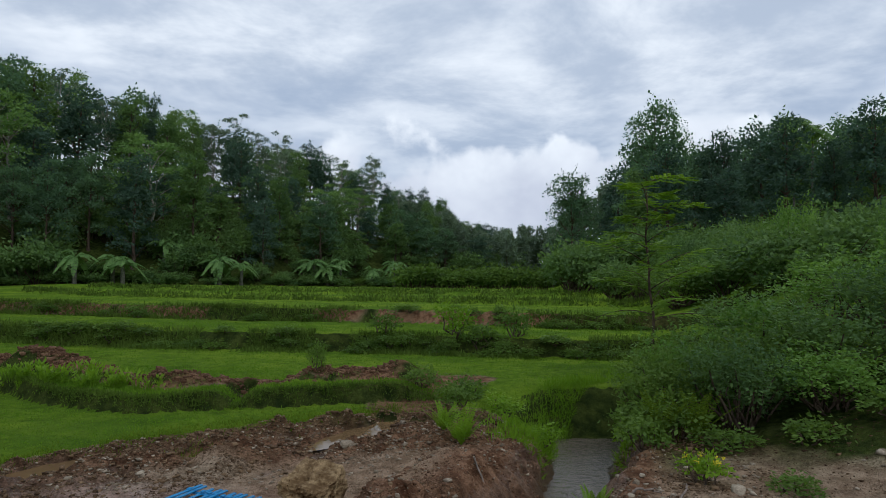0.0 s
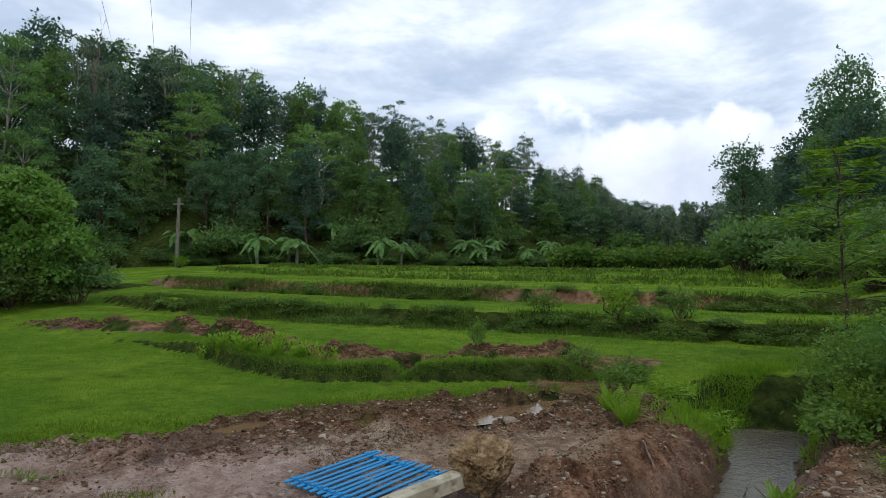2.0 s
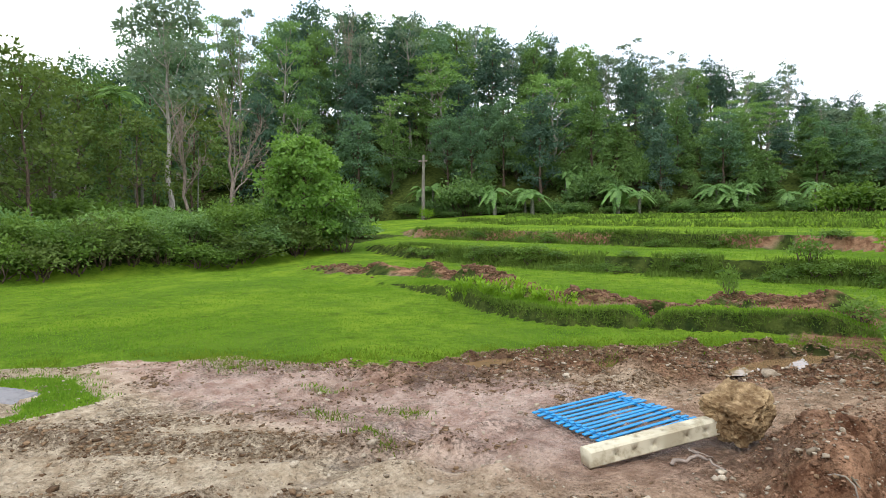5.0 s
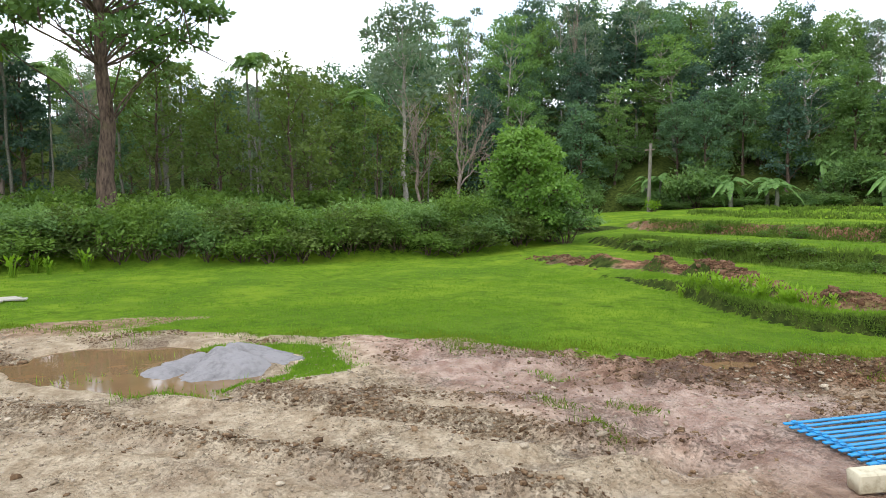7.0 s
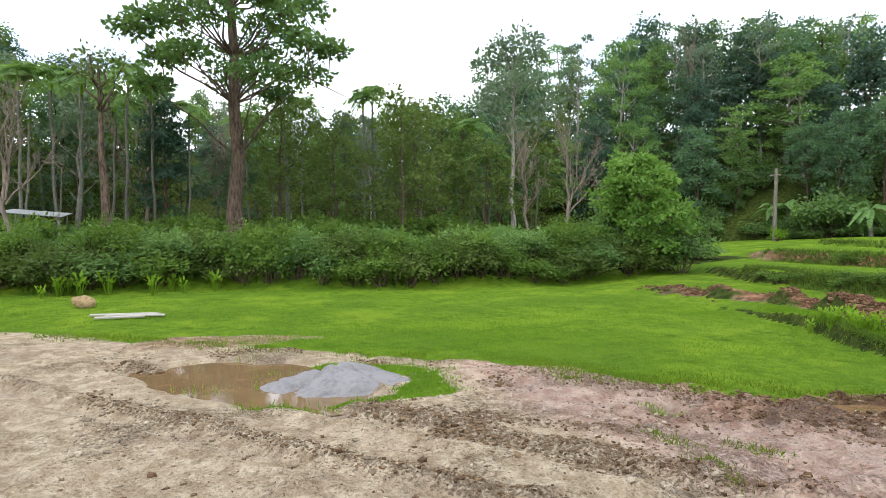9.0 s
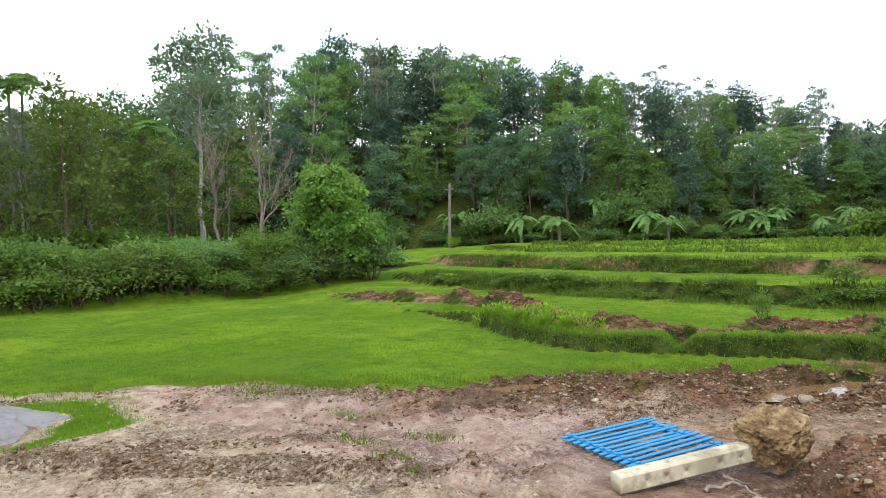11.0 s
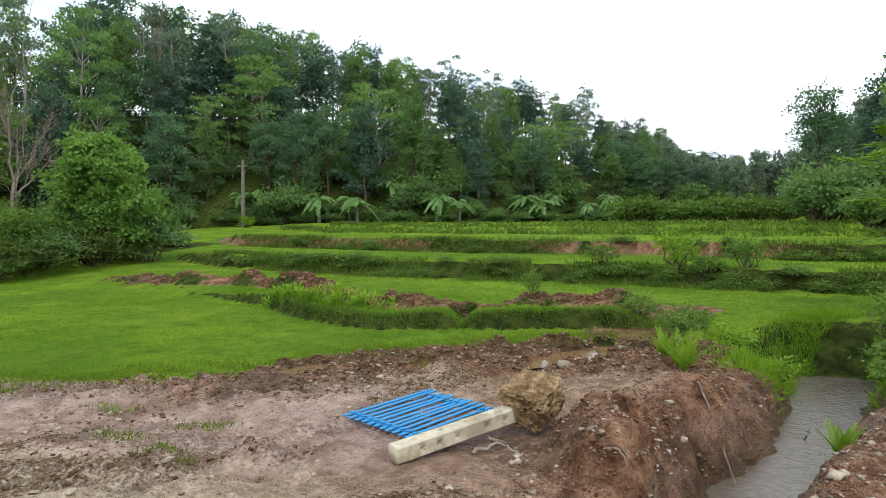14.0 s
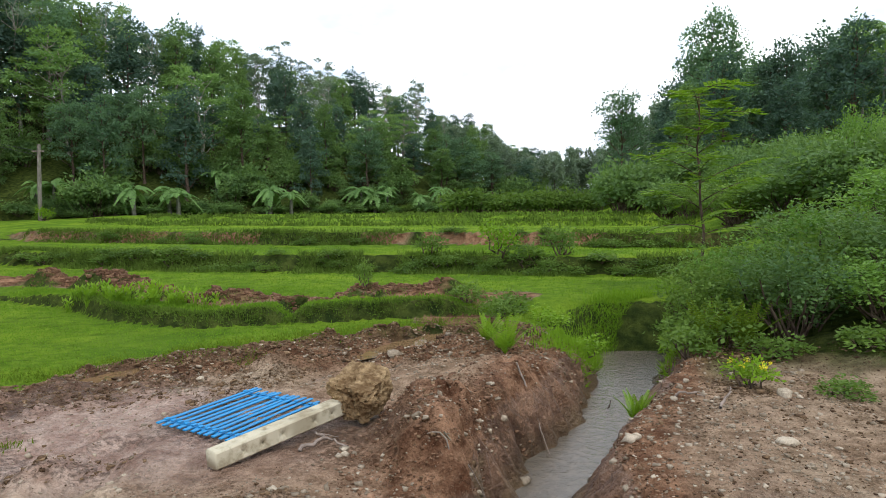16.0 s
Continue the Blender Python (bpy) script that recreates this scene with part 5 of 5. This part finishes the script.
def palm(seed):
    rng = np.random.default_rng(seed)
    thing = root("areca_palm", "slender areca palm with pale ringed stem", "palm", "palms in the plantation")
    stem, crown = Shape(), Shape()
    top = np.array([rng.normal() * 0.25, rng.normal() * 0.25, 8.0])
    pts = wiggle(rng, (0, 0, -0.3), top, 7, 0.04)
    stem.tube(pts, np.linspace(0.085, 0.06, 7), 7)
    shaft = Shape()
    shaft.tube([top, top + np.array([0, 0, 0.45]), top + np.array([0, 0, 0.8])], [0.075, 0.07, 0.03], 7)
    for i in range(12):
        ang, rise = i * 2.4 + rng.uniform(-0.3, 0.3), rng.uniform(0.5, 1.45)
        n = 9
        f = np.linspace(0, 1, n)
        reach = 1.15 * f * math.cos(rise) + 0.55 * f ** 2
        zz = 0.75 + 1.9 * f * math.sin(rise) - rng.uniform(1.1, 2.2) * f ** 2.0
        spine = top + np.stack([reach * math.cos(ang), reach * math.sin(ang), zz], -1)
        crown.tube(spine, np.linspace(0.022, 0.006, n), 4)
        way = unit(np.gradient(spine, axis=0))
        fine = np.linspace(0.12, 1, 22)
        p = np.stack([np.interp(fine, f, spine[:, k]) for k in range(3)], -1)
        w = unit(np.stack([np.interp(fine, f, way[:, k]) for k in range(3)], -1))
        for side in (-1, 1):
            s = side * unit(np.cross(w, np.array([0, 0, 1.0])))
            d = unit(s + w * 0.5 - np.array([0, 0, 0.45]) + rng.normal(size=(22, 3)) * 0.1)
            crown.leaves(p, d, np.cross(d, w), 0.60 * np.sin(fine * 2.6 + 0.35) + 0.12, 0.075)
    part("stem", stem.mesh("stem", PALMBARK), thing)
    part("crownshaft", shaft.mesh("crownshaft", LEAF["fresh"]), thing)
    part("crown", crown.mesh("crown", LEAF["light"]), thing)
    return thing


PALM = [shelve(palm(s)) for s in (51, 52)]
for x, y, h in ((-36.0, 12.7, 9.6), (-36.7, 13.6, 10.3), (-33.1, -2.7, 8.8), (-32.1, -1.8, 8.4), (-34.2, 0.0, 9.6), (-36.1, 1.4, 9.2), (-39.0, 9.7, 9.4), (-31, -3.8, 8.2), (-35.5, 6.0, 7.6), (-31.6, 17.4, 7.6), (-30.6, 18.0, 5.6), (-37, -6, 9.0), (-38, 3, 8.5), (-39, 8.8, 8.8), (-36.5, -0.6, 8.4), (-40, 18, 9.5), (-41, 20, 9.5), (-43, 18.5, 10), (21.8, 39.5, 9.5), (23.2, 40.0, 9.0)):
    plant(PALM[RNG.integers(2)], x, y, 0.95, h / 10.4)
# bare pale stems of the plantation
POST = Shape()
POST.tube(wiggle(np.random.default_rng(4), (0, 0, -0.3), (0.2, 0.1, 5.5), 7, 0.04), np.linspace(0.07, 0.04, 7), 6)
STEM = POST.mesh("slim_trunk", PALMBARK)
for i in range(34):
    x, y = RNG.uniform(-46, -34), RNG.uniform(-14, 24)
    ob = tagged(new("slim_trunk", STEM), "pale slim bare trunk standing in the plantation", "tree trunk", "slim plantation trunks")
    ob.matrix_basis = scaled(x, y, zg(x, y), RNG.uniform(0, 360), RNG.uniform(0.7, 1.1), RNG.uniform(0.6, 1.0))


def banana(seed):
    rng = np.random.default_rng(seed)
    thing = root("banana_plant", "banana plant with broad drooping torn leaves", "banana plant", "bananas below the woods")
    stem = Shape()
    stem.tube([(0, 0, -0.3), (0.03, 0, 0.7), (0.0, 0.03, 1.3)], [0.15, 0.12, 0.07], 8)
    part("stem", stem.mesh("stem", PALMBARK), thing)
    for i in range(12):
        sh = Shape()
        ang, rise = i * 2.4 + rng.uniform(-0.3, 0.3), rng.uniform(0.5, 1.45)
        n, L = 13, rng.uniform(1.3, 1.9)
        f = np.linspace(0, 1, n)
        reach = L * (0.62 * f * math.cos(rise) + 0.34 * f ** 1.6)
        zz = 1.2 + L * (f * math.sin(rise) - rng.uniform(0.7, 1.25) * f ** 2.0)
        spine = np.stack([reach * math.cos(ang), reach * math.sin(ang), zz], -1)
        side = np.array([-math.sin(ang), math.cos(ang), 0])
        wide = 0.19 * np.clip(np.sin(np.clip((f - 0.1) / 0.9, 0, 1) * math.pi), 0, 1) ** 0.55
        for j in range(1, n - 1):
            for s in (-1, 1):
                gap = rng.uniform(0.05, 0.2)
                a, b = spine[j], spine[j + 1] * (1 - gap) + spine[j] * gap
                out_a = side * s * wide[j] - np.array([0, 0, wide[j] * rng.uniform(0.2, 0.7)])
                out_b = side * s * wide[j + 1] - np.array([0, 0, wide[j + 1] * rng.uniform(0.2, 0.7)])
                sh.add([a, b, b + out_b, a + out_a], [(0, 1, 2, 3)])
        sh.tube(spine, np.linspace(0.03, 0.008, n), 4)
        part("leaf", sh.mesh("leaf", LEAF["banana"]), thing)
    return thing


BANANA = [shelve(banana(s)) for s in (61, 62)]
for x, y, s in ((-24.8, 45.5, 1.15), (-23.4, 47.4, 1.2), (-22.0, 47.2, 1.15), (-26.5, 46.4, 1.0), (-20.9, 50.6, 1.15), (-19.9, 51.4, 1.1), (-16.9, 49.6, 1.1), (-15.9, 49.4, 1.1), (-15.2, 50.6, 1.0), (-10.3, 53.2, 1.15), (-9.1, 53.6, 1.1), (-8.2, 54.8, 1.0), (-4.6, 56.2, 1.0), (-5.4, 56.6, 0.9), (-30.2, 45.2, 1.15), (-31.3, 45.4, 1.0), (14.2, 27.0, 1.0)):
    plant(BANANA[RNG.integers(2)], x + RNG.normal(0, 0.3), y - 2.5 + RNG.normal(0, 0.4), s * RNG.uniform(0.9, 1.15), s * RNG.uniform(1.0, 1.4))


def feather_tree():
    """Young tree with twice-feathered leaves on the stream bank."""
    rng = np.random.default_rng(71)
    thing = root("feather_leaved_tree", "young tree with feathery bright green leaves above the bushes", "tree")
    wood, crown = Shape(), Shape()
    spine = wiggle(rng, (0, 0, -0.3), (-0.12, 0.1, 3.5), 9, 0.04)
    wood.tube(spine, np.linspace(0.032, 0.010, 9), 6)
    for i in range(24):
        f = 0.36 + 0.64 * i / 23
        base = np.array([np.interp(f * 8, np.arange(9), spine[:, k]) for k in range(3)])
        ang = i * 2.4 + rng.uniform(-0.4, 0.4)
        reach = (1.2 - 0.45 * (f - 0.32) / 0.68) * rng.uniform(0.45, 1.15)
        t = np.linspace(0, 1, 8)
        climb = rng.uniform(0.25, 0.9)
        rachis = base + np.stack([reach * t * math.cos(ang), reach * t * math.sin(ang), climb * reach * t - rng.uniform(0.2, 0.5) * reach * t ** 2], -1)
        wood.tube(rachis, np.linspace(0.010, 0.003, 8), 4)
        for q in np.linspace(0.25, 1.0, 8):
            p = np.array([np.interp(q * 7, np.arange(8), rachis[:, k]) for k in range(3)])
            for s in (-1, 1):
                d = unit(np.array([math.cos(ang + s * 1.0), math.sin(ang + s * 1.0), -0.05 + rng.normal() * 0.16]))
                m = 13
                u = np.linspace(0.12, 1, m)[:, None] * 0.36 * (1.1 - 0.5 * q)
                pts = np.repeat(p[None] + d * u, 2, 0)
                e = np.cross(d, np.array([0, 0, 1.0]))
                way = unit(np.tile(np.stack([e, -e]), (m, 1)) + d * 0.5)
                crown.leaves(pts, way, np.tile(np.array([[0, 0, 1.0]]), (2 * m, 1)) + rng.normal(size=(2 * m, 3)) * 0.25, 0.078, 0.030)
    part("trunk", wood.mesh("trunk", BARK), thing)
    part("crown", crown.mesh("crown", LEAF["fresh"]), thing)
    thing.matrix_basis = pose(3.75, 11.4, zg(3.75, 11.4))


feather_tree()

# ---- pole, cables, hut, timber ----
pole = Shape()
pole.tube([(0, 0, -0.5), (0.05, 0, 2.4), (0.12, 0, 4.85)], [0.14, 0.125, 0.11], 10)
thing = root("utility_pole", "weathered grey wooden utility pole at the terraces' end", "pole")
part("shaft", pole.mesh("shaft", barky("pole_wood", (0.13, 0.11, 0.09), (0.27, 0.24, 0.20))), thing)
part_bm("cross_arm", bar((-0.35, -0.05, 4.35), (0.45, 0.05, 4.45), 0.01), GREYBARK, thing)
POLE = (-28.55, 39.0, zg(-28.55, 39.0))
thing.matrix_basis = pose(*POLE)


def cable(a, b, sag):
    t = np.linspace(0, 1, 24)
    p = np.array(a) + (np.array(b) - np.array(a)) * t[:, None]
    p[:, 2] -= sag * 4 * t * (1 - t)
    sh = Shape()
    sh.tube(p, np.full(24, 0.012), 5)
    tagged(new("cable", sh.mesh("cable", WIRE)), "thin dark overhead cable strung from the pole", "cable", "overhead cables")


for k in range(2):
    cable((POLE[0] + 0.1, POLE[1], POLE[2] + 4.4 - 0.25 * k), (-62, 44 + k, 15), 0.8)


def hut():
    thing = root("lean_to_shelter", "low shelter with rusty grey sheet roof on posts", "shelter")
    part_bm("roof", bar((-1.3, -0.9, 0.0), (1.3, 0.9, 0.03), 0.004), ZINC, thing).matrix_basis = pose(0, 0, 1.45, 6, 4, 0)
    for x in (-1.1, 1.1):
        for y in (-0.7, 0.7):
            part_bm("post", bar((x - 0.04, y - 0.04, -0.3), (x + 0.04, y + 0.04, 1.46 + 0.03 * x + 0.04 * y), 0.005), PALEBARK, thing)
    thing.matrix_basis = scaled(-29.0, -3.05, zg(-29.0, -3.05), 80, 0.8, 0.9)


hut()
for i, (x, y, turn, L) in enumerate(((-14.75, -0.10, 78, 1.25), (-14.5, 0.12, 70, 1.15), (-14.3, -0.16, 84, 0.9), (-14.62, 0.30, 62, 0.6))):
    thing = root("timber_plank", "whitish weathered plank lying on the grass", "plank", "planks on the grass")
    part_bm("board", bar((-L / 2, -0.06, 0), (L / 2, 0.06, 0.035), 0.006), WHITEWOOD, thing)
    thing.matrix_basis = pose(x, y, zg(x, y) + 0.03, 3, 0, turn)
me = stone_mesh(99)
ob = tagged(new("boulder", me), "brown rounded boulder on the grass by the hedge", "boulder")
me.materials.clear()
me.materials.append(BOULDER)
ob.matrix_basis = pose(-17.0, -0.9, zg(-17.0, -0.9) + 0.12, 0, 0, 70) @ Matrix.Diagonal((0.27, 0.22, 0.26, 1))


# ---- small plants ----
def herb(seed, name, label, n, length, width, height, foliage, category="plant"):
    """Upright herb: thin stalks, each with a broad leaf at its head."""
    rng = np.random.default_rng(seed)
    thing = root(name, label, category)
    stalk, leaf = Shape(), Shape()
    for i in range(n):
        a, r = i * 2.4, rng.uniform(0.05, 0.35)
        tip = np.array([r * math.cos(a), r * math.sin(a), 1.0 * rng.uniform(0.5, 1.0)]) * height
        stalk.tube([(tip[0] * 0.2, tip[1] * 0.2, -0.05), tip * np.array([0.7, 0.7, 0.6]), tip], [0.006, 0.005, 0.003], 4)
        way = unit(np.array([[math.cos(a), math.sin(a), rng.uniform(0.5, 2.6)]]))
        leaf.leaves(tip[None], way, np.array([[-math.cos(a) * 0.4, -math.sin(a) * 0.4, 1.0]]) + rng.normal(size=(1, 3)) * 0.3, length * rng.uniform(0.7, 1.2), width)
    stalk.add(np.concatenate(leaf.verts), np.concatenate(leaf.faces))
    part("rosette", stalk.mesh("rosette", foliage), thing)
    return thing


TARO = [shelve(herb(90 + i, "broad_leaved_herb", "bright green broad-leaved herb growing on the paddy ridge", 16, 0.12, 0.05, 0.30, LEAF["fresh"])) for i in range(2)]
for i in range(46):
    f = RNG.uniform(0, 1)
    plant(TARO[i % 2], -7.2 + 3.2 * f + RNG.normal(0, 0.15), 10.5 - 1.1 * f + RNG.normal(0, 0.16), RNG.uniform(0.5, 0.95))
for i in range(14):
    plant(TARO[i % 2], -20.4 + RNG.normal(0, 0.35), RNG.uniform(-5, 3), RNG.uniform(1.0, 2.0))
WEED = [shelve(shrub("weed_bush", 95 + i, "small leafy green weed on the terrace bank", 0.45, 0.7, 7, 520, 0.09, LEAF[k])) for i, k in enumerate(("fresh", "hedge"))]
for kind, x, y, s, t in ((0, 0.35, 15.7, 1.1, 1.15), (1, 0.9, 15.4, 1.1, 0.9), (1, 1.8, 15.5, 1.0, 1.1), (1, -1.4, 15.8, 0.9, 0.9), (1, -2.05, 10.75, 0.4, 0.75), (1, -0.35, 10.6, 0.7, 0.6), (1, 0.4, 10.4, 0.9, 0.6), (0, 0.9, 9.7, 0.8, 0.5), (1, 0.2, 9.6, 0.7, 0.6), (0, 1.25, 8.7, 0.7, 0.45), (1, 3.2, 5.95, 0.6, 0.3), (1, 2.35, 7.6, 0.8, 0.6), (1, 2.7, 7.9, 0.9, 0.8), (1, 3.2, 7.3, 0.8, 0.45), (1, 4.0, 7.1, 0.8, 0.45), (1, 4.9, 7.0, 0.9, 0.5), (0, -27.8, 38.4, 1.2, 1.3), (0, 2.9, 9.6, 1.0, 0.9), (1, 2.5, 8.4, 0.9, 0.8)):
    plant(WEED[kind], x, y, s, t)
for i in range(46):
    x = RNG.uniform(-13.5, 5.0)
    plant(WEED[1], x, float(EDGE_TWO(x)) - RNG.uniform(0.05, 0.5), RNG.uniform(0.5, 1.0), RNG.uniform(0.22, 0.5))
for i in range(22):
    x = RNG.uniform(-16, 6)
    plant(WEED[1], x, float(EDGE_THREE(x)) + RNG.uniform(-0.25, 0.15), RNG.uniform(0.5, 1.0), RNG.uniform(0.25, 0.5))


def fern_clump(x, y, height, n, seed, label):
    rng = np.random.default_rng(seed)
    thing = root("fern", label, "fern")
    for i in range(n):
        sh = Shape()
        a, rise = i * 2.4, rng.uniform(0.9, 1.45)
        t = np.linspace(0, 1, 9)
        spine = np.stack([height * t * math.cos(rise) * math.cos(a) + 0.12 * height * t ** 2 * math.cos(a), height * t * math.cos(rise) * math.sin(a) + 0.12 * height * t ** 2 * math.sin(a), height * (t * math.sin(rise) - 0.15 * t ** 2)], -1)
        sh.tube(spine, np.linspace(0.006, 0.002, 9), 4)
        q = np.linspace(0.15, 1, 14)
        p = np.stack([np.interp(q, t, spine[:, k]) for k in range(3)], -1)
        w = unit(np.stack([np.interp(q, t, np.gradient(spine, axis=0)[:, k]) for k in range(3)], -1))
        for s in (-1, 1):
            e = s * np.array([-math.sin(a), math.cos(a), 0.1])
            d = unit(e[None] + w * 0.6)
            sh.leaves(p, d, np.cross(d, w), height * 0.22 * (1.15 - q), 0.022)
        part("frond", sh.mesh("frond", LEAF["fresh" if seed % 2 else "weed"]), thing)
    thing.matrix_basis = pose(x, y, zg(x, y))


flowering = shrub("flowering_weed", 98, "low green weed with small yellow flowers on the bank", 0.32, 0.34, 6, 420, 0.07, LEAF["fresh"])
petals = Shape()
for k in range(5):
    clump(petals, np.random.default_rng(120 + k), (0.22 * math.cos(k * 1.3), 0.22 * math.sin(k * 1.3), 0.3), (0.05, 0.05, 0.03), 16, 0.035, 0.03)
part("flower", petals.mesh("flower", LEAF["yellow"]), flowering, "small bright yellow flowers")
flowering.matrix_basis = scaled(2.45, 6.2, zg(2.45, 6.2), 0, 0.72)
fern_clump(0.22, 7.5, 0.55, 12, 3, "upright green fern on the muddy stream bank")
fern_clump(0.02, 7.75, 0.4, 9, 5, "small green fern on the muddy stream bank")
fern_clump(1.42, 6.15, 0.38, 8, 7, "fresh green sprout at the stream's edge")
fern_clump(2.6, 7.9, 0.7, 12, 8, "drooping fern beneath the bank bushes")
fern_clump(3.0, 7.75, 0.7, 12, 10, "drooping fern beneath the bank bushes")


# ---- roots and twigs ----
def twig(pts, r, label):
    rng = np.random.default_rng(len(pts) * 7 + int(r * 10000))
    sh = Shape()
    p = np.array([(x, y, zg(x, y) + h) for x, y, h in pts])
    fine = np.linspace(0, len(p) - 1, 14)
    q = np.stack([np.interp(fine, np.arange(len(p)), p[:, k]) for k in range(3)], -1) + rng.normal(size=(14, 3)) * r * 0.5
    sh.tube(q, np.linspace(r, r * 0.35, 14), 6)
    tagged(new("twig", sh.mesh("twig", GREYBARK)), label, "twig", "twigs on the mud")


ROOT = "dry grey-brown root lying on the mud"
twig([(-1.28, 4.42, 0.02), (-1.12, 4.52, 0.06), (-0.95, 4.45, 0.03)], 0.016, ROOT)
twig([(-1.12, 4.52, 0.05), (-1.22, 4.58, 0.08), (-1.05, 4.62, 0.02)], 0.010, ROOT)
twig([(-0.55, 4.25, 0.02), (-0.25, 4.05, 0.05), (-0.05, 3.85, 0.04)], 0.008, ROOT)
twig([(-0.25, 4.05, 0.05), (-0.05, 4.2, 0.12), (0.1, 4.25, 0.05)], 0.006, ROOT)
twig([(0.3, 6.2, 0.02), (0.5, 6.0, 0.08), (0.62, 5.75, 0.02)], 0.010, ROOT)
twig([(1.5, 6.0, 0.02), (1.75, 5.85, 0.06), (1.95, 5.9, 0.02)], 0.018, ROOT)
twig([(1.9, 5.4, 0.02), (2.05, 5.6, 0.10), (2.1, 5.7, 0.12)], 0.014, ROOT)
twig([(0.75, 4.45, 0.03), (0.6, 4.7, 0.08), (0.5, 4.9, 0.02)], 0.006, ROOT)
twig([(1.25, 7.3, 0.05), (1.35, 7.25, 0.16), (1.38, 7.2, 0.26)], 0.014, ROOT)

# ---- cables that cross the valley overhead ----
for far, near in (((-38.03, 43.07, 19.74), (-28.53, 31.64, 16.88)), ((-35.62, 45.16, 19.57), (-26.45, 33.2, 17.3)), ((-33.6, 47.12, 18.37), (-22.93, 32.19, 16.58))):
    far, near = np.array(far), np.array(near)
    cable(tuple(far + 0.8 * (far - near)), tuple(near + 3.4 * (near - far)), 0.0)
